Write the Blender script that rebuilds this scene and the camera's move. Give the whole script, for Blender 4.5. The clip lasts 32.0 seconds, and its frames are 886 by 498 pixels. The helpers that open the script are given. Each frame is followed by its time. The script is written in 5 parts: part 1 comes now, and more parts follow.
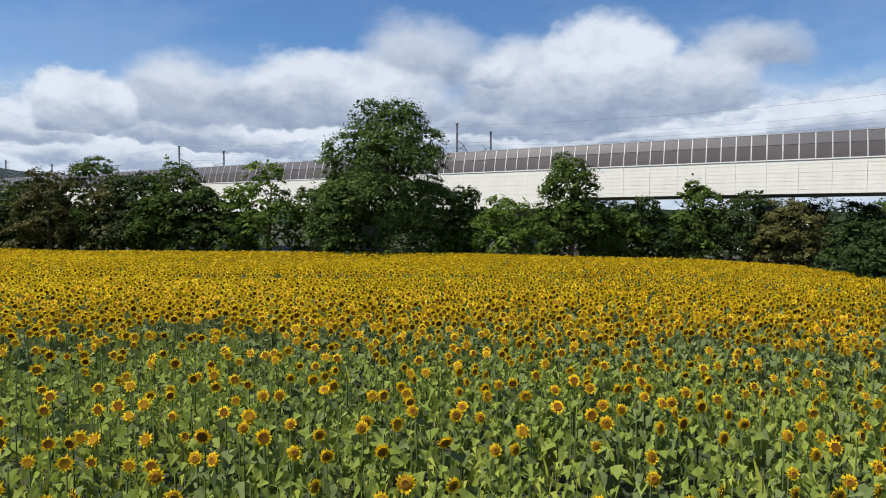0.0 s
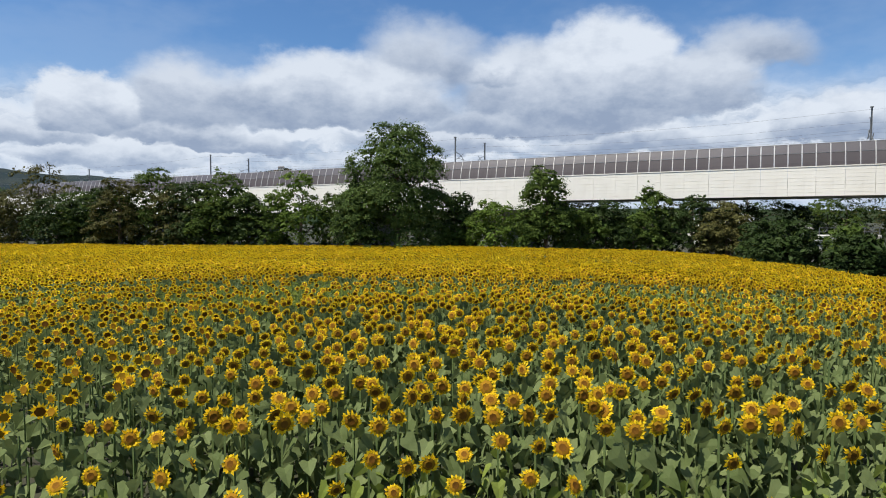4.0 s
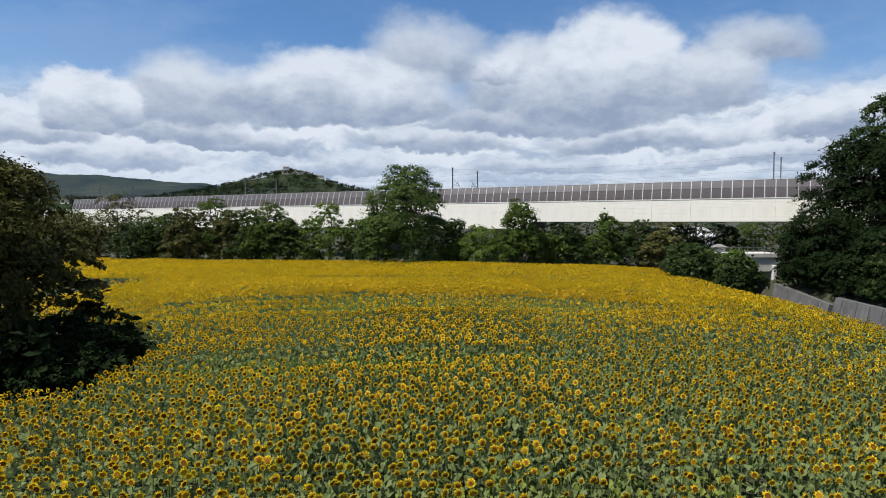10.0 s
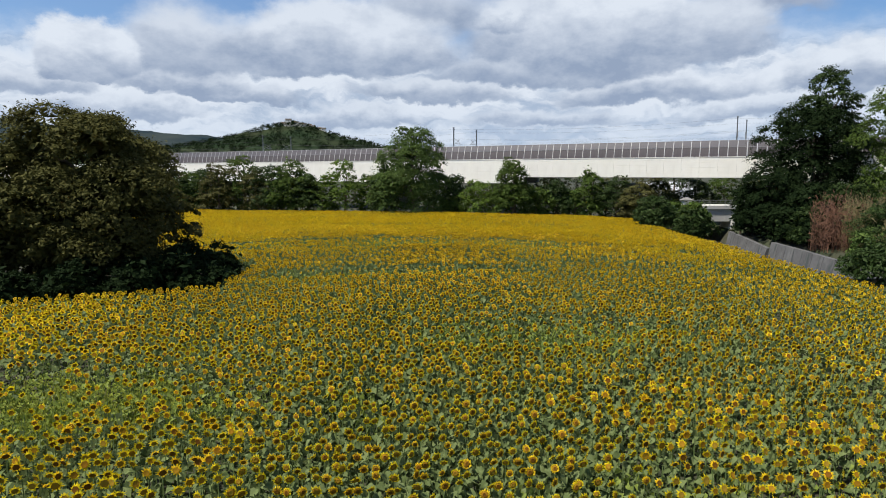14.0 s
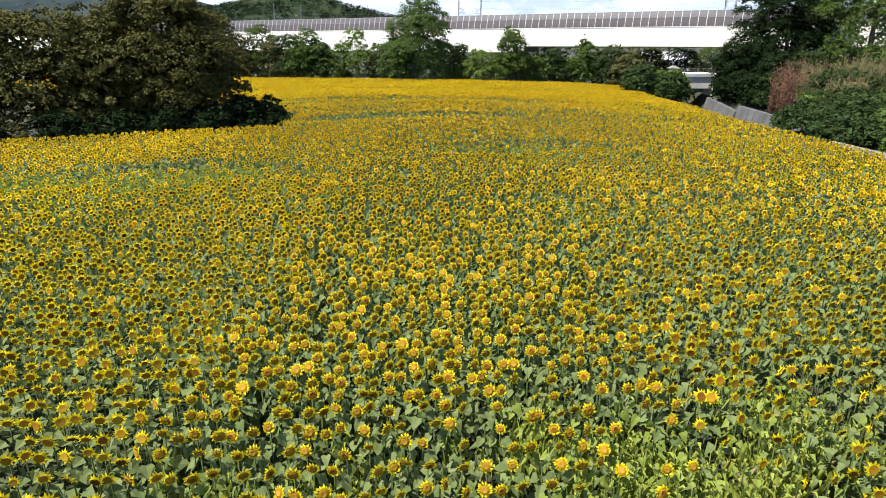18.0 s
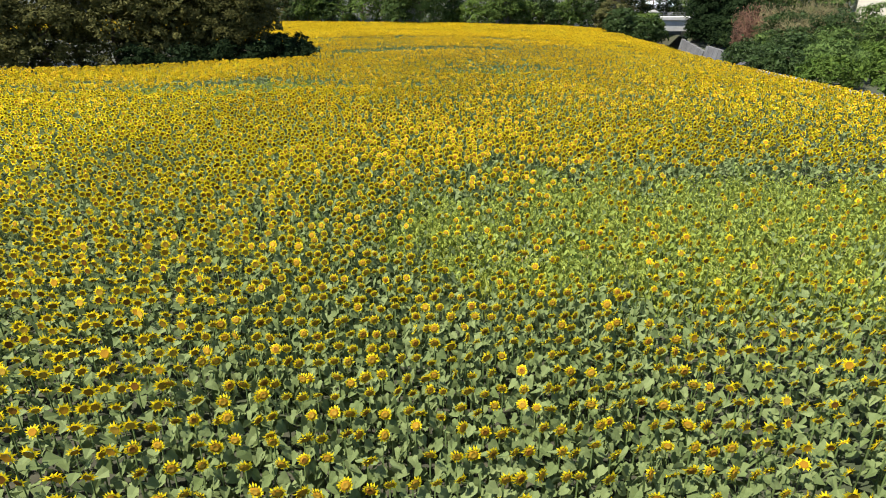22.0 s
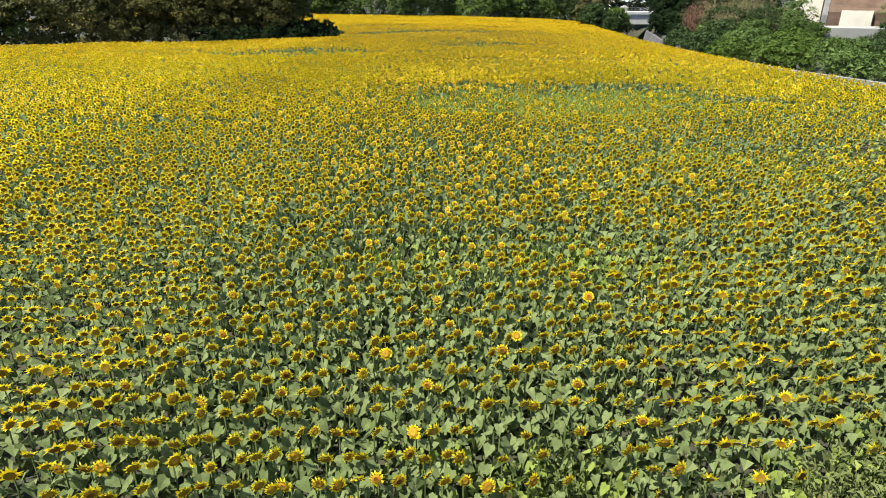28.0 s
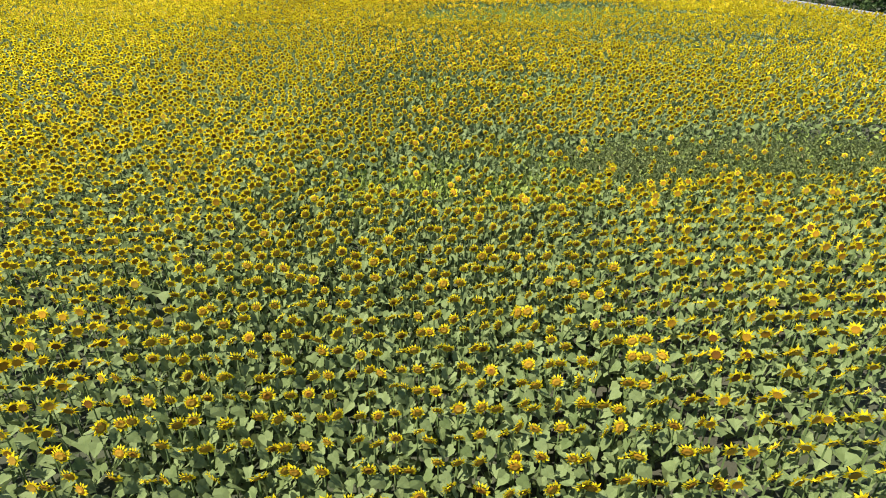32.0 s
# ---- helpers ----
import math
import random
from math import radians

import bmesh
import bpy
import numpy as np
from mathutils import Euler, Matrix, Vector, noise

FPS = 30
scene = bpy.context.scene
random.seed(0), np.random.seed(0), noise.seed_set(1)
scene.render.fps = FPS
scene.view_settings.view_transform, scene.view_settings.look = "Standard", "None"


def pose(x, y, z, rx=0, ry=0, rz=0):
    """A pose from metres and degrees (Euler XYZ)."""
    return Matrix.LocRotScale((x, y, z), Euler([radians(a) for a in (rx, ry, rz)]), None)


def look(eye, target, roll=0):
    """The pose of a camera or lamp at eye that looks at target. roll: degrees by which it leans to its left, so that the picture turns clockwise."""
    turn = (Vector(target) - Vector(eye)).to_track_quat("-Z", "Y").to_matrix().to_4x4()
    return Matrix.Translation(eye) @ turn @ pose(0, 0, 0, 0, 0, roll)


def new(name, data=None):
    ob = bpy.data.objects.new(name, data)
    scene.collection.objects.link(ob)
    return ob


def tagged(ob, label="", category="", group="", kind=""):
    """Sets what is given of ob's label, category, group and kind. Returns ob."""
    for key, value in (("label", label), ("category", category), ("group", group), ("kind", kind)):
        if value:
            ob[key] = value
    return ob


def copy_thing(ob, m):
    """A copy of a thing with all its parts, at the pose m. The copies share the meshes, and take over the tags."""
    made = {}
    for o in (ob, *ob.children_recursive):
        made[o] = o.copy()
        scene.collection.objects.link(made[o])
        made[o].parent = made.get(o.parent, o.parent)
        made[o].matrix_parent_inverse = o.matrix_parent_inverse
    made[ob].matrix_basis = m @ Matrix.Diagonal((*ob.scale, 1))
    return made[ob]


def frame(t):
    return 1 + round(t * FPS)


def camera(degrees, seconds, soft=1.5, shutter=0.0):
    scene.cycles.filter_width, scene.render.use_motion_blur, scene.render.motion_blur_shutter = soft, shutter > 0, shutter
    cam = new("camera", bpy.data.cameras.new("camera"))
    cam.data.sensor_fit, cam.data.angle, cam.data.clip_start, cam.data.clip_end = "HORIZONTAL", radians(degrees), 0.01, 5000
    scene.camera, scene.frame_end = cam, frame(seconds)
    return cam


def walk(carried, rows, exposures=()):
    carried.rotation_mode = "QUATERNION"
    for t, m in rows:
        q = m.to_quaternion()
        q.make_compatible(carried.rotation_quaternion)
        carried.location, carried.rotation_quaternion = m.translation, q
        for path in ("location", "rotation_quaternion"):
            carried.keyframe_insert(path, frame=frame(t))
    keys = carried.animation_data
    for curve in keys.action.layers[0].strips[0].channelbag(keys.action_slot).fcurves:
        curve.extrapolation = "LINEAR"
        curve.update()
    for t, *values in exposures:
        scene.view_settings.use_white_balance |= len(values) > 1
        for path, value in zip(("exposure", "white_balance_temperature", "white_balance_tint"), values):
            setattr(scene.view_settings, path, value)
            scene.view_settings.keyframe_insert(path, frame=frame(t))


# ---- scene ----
cam = camera(71.0, 32.0, soft=1.0)
PATH = [
    (0, (-0.703, -0.767, 4.922), (-0.686, 1.231, 4.834), -0.0),
    (2, (-0.644, -7.216, 4.889), (-0.629, -5.218, 4.801), -0.0),
    (2.5, (-0.623, -8.865, 4.862), (-0.608, -6.867, 4.773), -0.1),
    (3, (-0.608, -10.536, 4.852), (-0.596, -8.538, 4.763), -0.1),
    (3.5, (-0.593, -12.194, 4.843), (-0.582, -10.196, 4.754), -0.1),
    (6, (-0.351, -20.628, 5.654), (-0.345, -18.63, 5.563), -0.2),
    (6.5, (-0.281, -22.259, 5.936), (-0.275, -20.261, 5.846), -0.2),
    (7, (-0.239, -23.858, 6.212), (-0.237, -21.86, 6.119), -0.3),
    (7.5, (-0.228, -25.434, 6.499), (-0.226, -23.437, 6.405), -0.3),
    (8, (-0.217, -27.015, 6.773), (-0.214, -25.017, 6.68), -0.3),
    (8.5, (-0.18, -28.602, 7.054), (-0.177, -26.604, 6.959), -0.3),
    (9, (-0.127, -30.173, 7.376), (-0.125, -28.175, 7.281), -0.3),
    (9.5, (-0.07, -31.734, 7.702), (-0.07, -29.737, 7.606), -0.3),
    (10, (-0.028, -33.28, 8.027), (-0.028, -31.282, 7.931), -0.2),
    (10.5, (0.001, -34.828, 8.307), (0.0, -32.83, 8.211), -0.2),
    (11, (0.017, -36.387, 8.527), (0.014, -34.39, 8.43), -0.2),
    (11.5, (0.022, -37.966, 8.67), (0.019, -35.969, 8.57), -0.2),
    (12, (0.011, -39.557, 8.75), (0.007, -37.559, 8.649), -0.2),
    (12.5, (-0.016, -41.148, 8.777), (-0.02, -39.149, 8.717), -0.2),
    (13, (-0.035, -42.737, 8.752), (-0.039, -40.737, 8.743), -0.3),
    (13.5, (0.0, -44.336, 8.656), (-0.008, -42.337, 8.604), -0.2),
    (14, (0.073, -45.934, 8.545), (0.065, -43.949, 8.298), -0.1),
    (14.5, (0.142, -47.517, 8.471), (0.129, -45.558, 8.069), -0.0),
    (16.5, (0.326, -53.784, 8.247), (0.324, -51.839, 7.781), -0.0),
    (17, (0.356, -55.33, 8.187), (0.342, -53.387, 7.713), -0.0),
    (17.5, (0.409, -56.857, 8.128), (0.385, -54.942, 7.55), 0.0),
    (18, (0.407, -58.374, 8.102), (0.38, -56.476, 7.473), 0.0),
    (18.5, (0.384, -59.916, 8.099), (0.358, -58.035, 7.421), 0.1),
    (19, (0.347, -61.487, 8.139), (0.322, -59.638, 7.376), 0.1),
    (19.5, (0.292, -62.996, 8.173), (0.272, -61.149, 7.406), 0.1),
    (20, (0.243, -64.606, 8.178), (0.228, -62.759, 7.411), 0.1),
    (20.5, (0.275, -66.247, 8.199), (0.254, -64.401, 7.431), 0.1),
    (21, (0.246, -67.856, 8.203), (0.223, -66.01, 7.435), 0.0),
    (21.5, (0.171, -69.462, 8.15), (0.153, -67.615, 7.383), 0.0),
    (22, (0.092, -71.059, 8.064), (0.077, -69.215, 7.291), 0.0),
    (22.5, (0.073, -72.633, 8.066), (0.057, -70.789, 7.292), 0.1),
    (23, (0.057, -74.259, 8.099), (0.038, -72.414, 7.328), 0.2),
    (23.5, (-0.037, -75.91, 8.117), (-0.049, -74.064, 7.346), 0.3),
    (24, (-0.058, -77.541, 8.125), (-0.071, -75.695, 7.355), 0.4),
    (24.5, (-0.051, -79.164, 8.095), (-0.064, -77.319, 7.324), 0.5),
    (25, (-0.087, -80.807, 8.06), (-0.096, -78.962, 7.288), 0.5),
    (25.5, (-0.041, -82.446, 8.054), (-0.057, -80.597, 7.29), 0.3),
    (28, (0.84, -90.163, 7.879), (0.826, -88.32, 7.102), 0.3),
    (29, (0.932, -93.217, 7.971), (0.917, -91.375, 7.191), 0.2),
    (29.5, (0.926, -94.755, 8.014), (0.908, -92.913, 7.234), 0.1),
    (30, (0.911, -96.327, 8.046), (0.895, -94.456, 7.34), 0.1),
    (30.5, (0.87, -97.95, 8.014), (0.855, -96.064, 7.348), 0.1),
    (31, (0.83, -99.603, 7.961), (0.815, -97.732, 7.254), 0.0),
    (31.5, (0.79, -101.242, 7.962), (0.775, -99.442, 7.09), -0.0),
    (32, (0.757, -102.887, 8.001), (0.744, -101.119, 7.067), 0.0),
]
walk(cam, [(t, look(eye, target, roll)) for t, eye, target, roll in PATH],
     exposures=[(0, 0.54), (5, 0.53), (8, 0.53), (12, 0.50), (14.5, 0.56), (17, 0.97), (19, 1.39), (25, 1.38), (32, 1.50)])

# ---------- world, sun ----------
SUN_DIR = Vector((-0.80, -0.30, 1.50)).normalized()      # towards the sun: high, from the side


def make_world():
    w = bpy.data.worlds.new("sky")
    scene.world = w
    w.use_nodes = True
    nt = w.node_tree
    nt.nodes.clear()
    N, L = nt.nodes.new, nt.links.new

    def math_node(op, a, b=None, c=None, clamp=False):
        n = N("ShaderNodeMath")
        n.operation, n.use_clamp = op, clamp
        for i, v in enumerate((a, b, c)):
            if v is None:
                continue
            if isinstance(v, (int, float)):
                n.inputs[i].default_value = v
            else:
                L(v, n.inputs[i])
        return n.outputs[0]

    def mapped(v, a, b, c=0.0, d=1.0):
        n = N("ShaderNodeMapRange")
        n.interpolation_type = "SMOOTHSTEP"
        L(v, n.inputs[0])
        for i, x in enumerate((a, b, c, d)):
            n.inputs[i + 1].default_value = x
        return n.outputs[0]

    def mixed(f, a, b):
        n = N("ShaderNodeMix")
        n.data_type = "RGBA"
        L(f, n.inputs[0])
        for v, s in ((a, n.inputs[6]), (b, n.inputs[7])):
            if isinstance(v, tuple):
                s.default_value = (*v, 1)
            else:
                L(v, s)
        return n.outputs[2]

    def noise_of(x, y, z, detail, rough, scale=1.0):
        c = N("ShaderNodeCombineXYZ")
        for i, v in enumerate((x, y, z)):
            if isinstance(v, (int, float)):
                c.inputs[i].default_value = v
            else:
                L(v, c.inputs[i])
        n = N("ShaderNodeTexNoise")
        n.inputs["Scale"].default_value = scale
        n.inputs["Detail"].default_value = detail
        n.inputs["Roughness"].default_value = rough
        L(c.outputs[0], n.inputs["Vector"])
        return n.outputs[0]

    tc = N("ShaderNodeTexCoord")
    sep = N("ShaderNodeSeparateXYZ")
    L(tc.outputs["Generated"], sep.inputs[0])
    x, y, z = sep.outputs
    az = math_node("ARCTAN2", x, y)
    el = math_node("ARCSINE", z)
    sky = N("ShaderNodeTexSky")
    sky.sky_type, sky.sun_disc = "NISHITA", False
    sky.sun_elevation = math.asin(SUN_DIR.z)
    sky.sun_rotation = math.atan2(SUN_DIR.x, SUN_DIR.y)
    sky.air_density, sky.dust_density, sky.ozone_density = 1.0, 0.4, 1.5
    blue = N("ShaderNodeVectorMath")
    blue.operation = "SCALE"
    L(sky.outputs[0], blue.inputs[0])
    blue.inputs["Scale"].default_value = SKY_STRENGTH
    deep = N("ShaderNodeVectorMath")
    deep.operation = "MULTIPLY"
    L(blue.outputs[0], deep.inputs[0])
    deep.inputs[1].default_value = SKY_TINT
    # a slow and a quick wobble that make the clouds' edges billow
    def fbm(freq, up, off, detail, rough):
        return math_node("SUBTRACT", noise_of(math_node("MULTIPLY", az, freq), math_node("MULTIPLY", el, up), off, detail, rough), 0.5)
    ax = math_node("ADD", az, math_node("ADD", math_node("MULTIPLY", fbm(9, 13, 3.1, 3, 0.5), 0.10), math_node("MULTIPLY", fbm(34, 48, 8.4, 6, 0.62), 0.034)))
    ey = math_node("ADD", el, math_node("ADD", math_node("MULTIPLY", fbm(9, 13, 6.7, 3, 0.5), 0.055), math_node("MULTIPLY", fbm(34, 48, 1.9, 6, 0.62), 0.028)))
    puffs = math_node("MULTIPLY", fbm(20, 34, 4.4, 7, 0.6), 1.2)
    # thin veil behind, then long flat layers towards the horizon
    veil = math_node("MULTIPLY", mapped(math_node("MULTIPLY_ADD", fbm(4, 9, 12.3, 5, 0.6), 0.45, ey), 0.33, 0.20), 0.16)
    col = mixed(veil, deep.outputs[0], (0.40, 0.46, 0.55))
    flat = noise_of(math_node("MULTIPLY", az, 10.0), math_node("MULTIPLY", ey, 36.0), 5.5, 6, 0.58)
    layer = mixed(mapped(flat, 0.34, 0.58), (0.275, 0.342, 0.450), CLOUD_WHITE)
    col = mixed(mapped(ey, 0.215, 0.15), col, layer)
    # single cumulus: bearing, height of the base, half width, height of the head, brightness, softness of the edge
    for a, base, wide, tall, bright, soft in CLOUDS:
        X = math_node("DIVIDE", math_node("SUBTRACT", ax, a), wide)
        Y = math_node("DIVIDE", math_node("SUBTRACT", ey, base), tall)
        low = math_node("MULTIPLY", math_node("MINIMUM", Y, 0.0), 3.2)
        rr = math_node("ADD", math_node("MULTIPLY", X, X), math_node("ADD", math_node("POWER", math_node("MAXIMUM", Y, 0.0), 2.0), math_node("MULTIPLY", low, low)))
        inside = mapped(rr, 1.0, 1.0 - soft)
        lit = math_node("MULTIPLY", math_node("ADD", mapped(Y, -0.12, 0.60, 0.12, 1.0), puffs, clamp=True), bright)
        col = mixed(inside, col, mixed(lit, CLOUD_GREY, CLOUD_WHITE))
    haze = math_node("MULTIPLY", mapped(el, 0.13, 0.0), 0.55)
    col = mixed(haze, col, (0.36, 0.44, 0.56))
    zz = math_node("MAXIMUM", z, 0.2)
    over = noise_of(math_node("MULTIPLY", math_node("DIVIDE", x, zz), 1.3), math_node("MULTIPLY", math_node("DIVIDE", y, zz), 1.3), 2.0, 6, 0.5)
    over = math_node("MULTIPLY", mapped(over, 0.44, 0.58), mapped(el, 0.50, 0.72))
    col = mixed(over, col, (0.44, 0.46, 0.49))
    bg = N("ShaderNodeBackground")
    L(col, bg.inputs[0])
    bg.inputs[1].default_value = 1.0
    out = N("ShaderNodeOutputWorld")
    L(bg.outputs[0], out.inputs[0])


SKY_STRENGTH = 0.066
SKY_TINT = (0.70, 1.0, 1.30)
CLOUD_GREY = (0.208, 0.262, 0.362)
CLOUD_WHITE = (0.515, 0.560, 0.625)
CLOUDS = [
    (-0.130, 0.080, 0.150, 0.028, 0.85, 0.80), (-0.486, 0.082, 0.148, 0.030, 0.90, 0.80), (0.474, 0.081, 0.150, 0.030, 0.90, 0.80),
    (0.158, 0.077, 0.158, 0.026, 0.80, 0.80), (-0.318, 0.107, 0.130, 0.030, 0.75, 0.70), (0.303, 0.112, 0.180, 0.049, 1.00, 0.60),
    (-0.022, 0.117, 0.152, 0.037, 0.80, 0.70), (-0.579, 0.109, 0.082, 0.044, 0.90, 0.60), (-0.389, 0.122, 0.116, 0.050, 1.00, 0.50),
    (0.574, 0.115, 0.121, 0.062, 1.00, 0.40), (-0.200, 0.150, 0.129, 0.051, 0.85, 0.70), (0.104, 0.148, 0.168, 0.043, 0.60, 0.80),
    (0.456, 0.223, 0.109, 0.063, 0.60, 0.98), (-0.031, 0.233, 0.134, 0.096, 0.66, 0.90), (-0.389, 0.159, 0.131, 0.093, 0.78, 0.75),
    (-0.513, 0.138, 0.075, 0.070, 1.00, 0.35), (-0.164, 0.175, 0.208, 0.095, 0.92, 0.50), (0.382, 0.176, 0.101, 0.088, 0.80, 0.60),
    (0.131, 0.191, 0.132, 0.098, 0.80, 0.60), (0.257, 0.173, 0.151, 0.151, 0.98, 0.40), (0.086, 0.223, 0.062, 0.033, 0.95, 0.95),
]
make_world()
sun = new("sun", bpy.data.lights.new("sun", "SUN"))
sun.data.energy, sun.data.angle, sun.data.color = 5.0, radians(0.53), (1.0, 0.94, 0.82)
sun.matrix_world = look(SUN_DIR * 300, (0, 0, 0))

# ---------- materials ----------


def mat(name, c1, c2, scale=4.0, rough=0.7, bump=0.0, island=0.0, per_object=0.0, fine=0.0, translucent=0.0, metal=0.0, c3=None, stains=0.0,
        stain_col=(0.1, 0.09, 0.07), vertical=1.0, spec=0.5):
    """Two colours mixed by noise at two scales, with optional variation by island or object, stains, bump and light passing through."""
    m = bpy.data.materials.new(name)
    m.use_nodes = True
    nt = m.node_tree
    N, L = nt.nodes.new, nt.links.new
    bsdf = nt.nodes["Principled BSDF"]
    tc = N("ShaderNodeTexCoord")
    mp = N("ShaderNodeMapping")
    mp.inputs["Scale"].default_value = (1, 1, vertical)
    L(tc.outputs["Object"], mp.inputs[0])
    nz = N("ShaderNodeTexNoise")
    nz.inputs["Scale"].default_value, nz.inputs["Detail"].default_value, nz.inputs["Roughness"].default_value = scale, 6, 0.6
    L(mp.outputs[0], nz.inputs["Vector"])
    ramp = N("ShaderNodeMapRange")
    ramp.inputs[1].default_value, ramp.inputs[2].default_value = 0.32, 0.68
    L(nz.outputs[0], ramp.inputs[0])
    fac = ramp.outputs[0]
    rnd = None
    if island:
        g = N("ShaderNodeNewGeometry")
        rnd, amt = g.outputs["Random Per Island"], island
    elif per_object:
        g = N("ShaderNodeObjectInfo")
        rnd, amt = g.outputs["Random"], per_object
    if rnd is not None:
        mm = N("ShaderNodeMix")
        mm.inputs[0].default_value = amt
        L(fac, mm.inputs[2])
        L(rnd, mm.inputs[3])
        fac = mm.outputs[0]
    mix = N("ShaderNodeMix")
    mix.data_type = "RGBA"
    mix.inputs[6].default_value, mix.inputs[7].default_value = (*c1, 1), (*c2, 1)
    L(fac, mix.inputs[0])
    col = mix.outputs[2]
    if c3:
        n3 = N("ShaderNodeTexNoise")
        n3.inputs["Scale"].default_value, n3.inputs["Detail"].default_value = scale * 0.13, 4
        L(mp.outputs[0], n3.inputs["Vector"])
        r3 = N("ShaderNodeMapRange")
        r3.inputs[1].default_value, r3.inputs[2].default_value = 0.42, 0.66
        L(n3.outputs[0], r3.inputs[0])
        m3 = N("ShaderNodeMix")
        m3.data_type = "RGBA"
        L(r3.outputs[0], m3.inputs[0])
        L(col, m3.inputs[6])
        m3.inputs[7].default_value = (*c3, 1)
        col = m3.outputs[2]
    if stains:
        ms = N("ShaderNodeMapping")
        ms.inputs["Scale"].default_value = (1.6, 1.6, 0.16)
        L(tc.outputs["Object"], ms.inputs[0])
        ns = N("ShaderNodeTexNoise")
        ns.inputs["Scale"].default_value, ns.inputs["Detail"].default_value = 1.3, 7
        L(ms.outputs[0], ns.inputs["Vector"])
        rs = N("ShaderNodeMapRange")
        rs.inputs[1].default_value, rs.inputs[2].default_value, rs.inputs[4].default_value = 0.52, 0.75, stains
        L(ns.outputs[0], rs.inputs[0])
        m4 = N("ShaderNodeMix")
        m4.data_type = "RGBA"
        L(rs.outputs[0], m4.inputs[0])
        L(col, m4.inputs[6])
        m4.inputs[7].default_value = (*stain_col, 1)
        col = m4.outputs[2]
    L(col, bsdf.inputs["Base Color"])
    bsdf.inputs["Specular IOR Level"].default_value = spec
    bsdf.inputs["Roughness"].default_value, bsdf.inputs["Metallic"].default_value = rough, metal
    if bump:
        bp = N("ShaderNodeBump")
        bp.inputs["Strength"].default_value, bp.inputs["Distance"].default_value = bump, 0.03
        nf = N("ShaderNodeTexNoise")
        nf.inputs["Scale"].default_value, nf.inputs["Detail"].default_value = fine or scale * 5, 5
        L(mp.outputs[0], nf.inputs["Vector"])
        L(nf.outputs[0], bp.inputs["Height"])
        L(bp.outputs[0], bsdf.inputs["Normal"])
    if translucent:
        tr = N("ShaderNodeBsdfTranslucent")
        L(col, tr.inputs[0])
        ms = N("ShaderNodeMixShader")
        ms.inputs[0].default_value = translucent
        L(bsdf.outputs[0], ms.inputs[1])
        L(tr.outputs[0], ms.inputs[2])
        L(ms.outputs[0], nt.nodes["Material Output"].inputs[0])
    return m


M_PETAL = mat("petal", (0.70, 0.515, 0.010), (0.82, 0.68, 0.022), 0.35, 0.6, island=0.6, translucent=0.50, spec=0.08)
M_PETAL_GOLD = mat("golden_petal", (0.84, 0.495, 0.010), (0.92, 0.70, 0.028), 0.35, 0.6, island=0.6, translucent=0.50, spec=0.10)
M_DISC = mat("disc", (0.085, 0.036, 0.007), (0.200, 0.092, 0.014), 0.5, 0.95, island=0.6, spec=0.04)
# brightened copy of the disc colour, offsetting nodding heads' own shade
M_DISC_LIT = mat("lit_disc", (0.200, 0.115, 0.014), (0.400, 0.255, 0.030), 0.5, 0.95, island=0.7, spec=0.04)
M_RIM = mat("disc_rim", (0.195, 0.092, 0.009), (0.37, 0.205, 0.016), 0.5, 0.9, island=0.6, spec=0.05)
M_LEAF = mat("sunflower_leaf", (0.082, 0.114, 0.038), (0.168, 0.206, 0.086), 7.0, 0.62, island=0.7, translucent=0.28, spec=0.07)
M_LEAF_PALE = mat("young_sunflower_leaf", (0.138, 0.186, 0.032), (0.245, 0.300, 0.072), 7.0, 0.58, island=0.7, translucent=0.36, spec=0.08)
M_STEM = mat("sunflower_stem", (0.060, 0.100, 0.025), (0.110, 0.150, 0.045), 3.0, 0.7)
M_SOIL = mat("field_soil", (0.018, 0.018, 0.010), (0.036, 0.034, 0.019), 0.9, 0.95, 0.6, c3=(0.024, 0.034, 0.011))
M_WEED = mat("fresh_weed_blade", (0.210, 0.255, 0.036), (0.35, 0.385, 0.085), 0.3, 0.7, island=0.6, translucent=0.35, spec=0.08)
M_GRASS = mat("weed_blade", (0.085, 0.118, 0.034), (0.165, 0.190, 0.070), 0.3, 0.7, island=0.4, translucent=0.3, spec=0.1)
M_STRAW = mat("dry_grass", (0.38, 0.33, 0.14), (0.50, 0.45, 0.22), 0.3, 0.8, island=0.5, translucent=0.2)
M_TREE_DARK = mat("leaf_dark", (0.014, 0.030, 0.008), (0.042, 0.066, 0.018), 0.5, 0.5, island=0.6, translucent=0.15, spec=0.08)
# near-black: shade is put into this leaf colour, below real foliage tone
M_TREE_SHADED = mat("leaf_shaded", (0.006, 0.013, 0.005), (0.016, 0.028, 0.009), 0.5, 0.7, island=0.6, translucent=0.10, spec=0.03)
M_TREE_BROAD = mat("leaf_broad", (0.033, 0.037, 0.011), (0.094, 0.090, 0.027), 0.5, 0.65, island=0.6, translucent=0.16, spec=0.04)
M_TREE_FULL = mat("leaf_full", (0.032, 0.064, 0.014), (0.098, 0.142, 0.036), 0.5, 0.6, island=0.6, translucent=0.18, spec=0.08)
M_BRAMBLE = mat("bramble_leaf", (0.026, 0.054, 0.009), (0.078, 0.117, 0.019), 0.5, 0.6, island=0.6, translucent=0.15, spec=0.06)
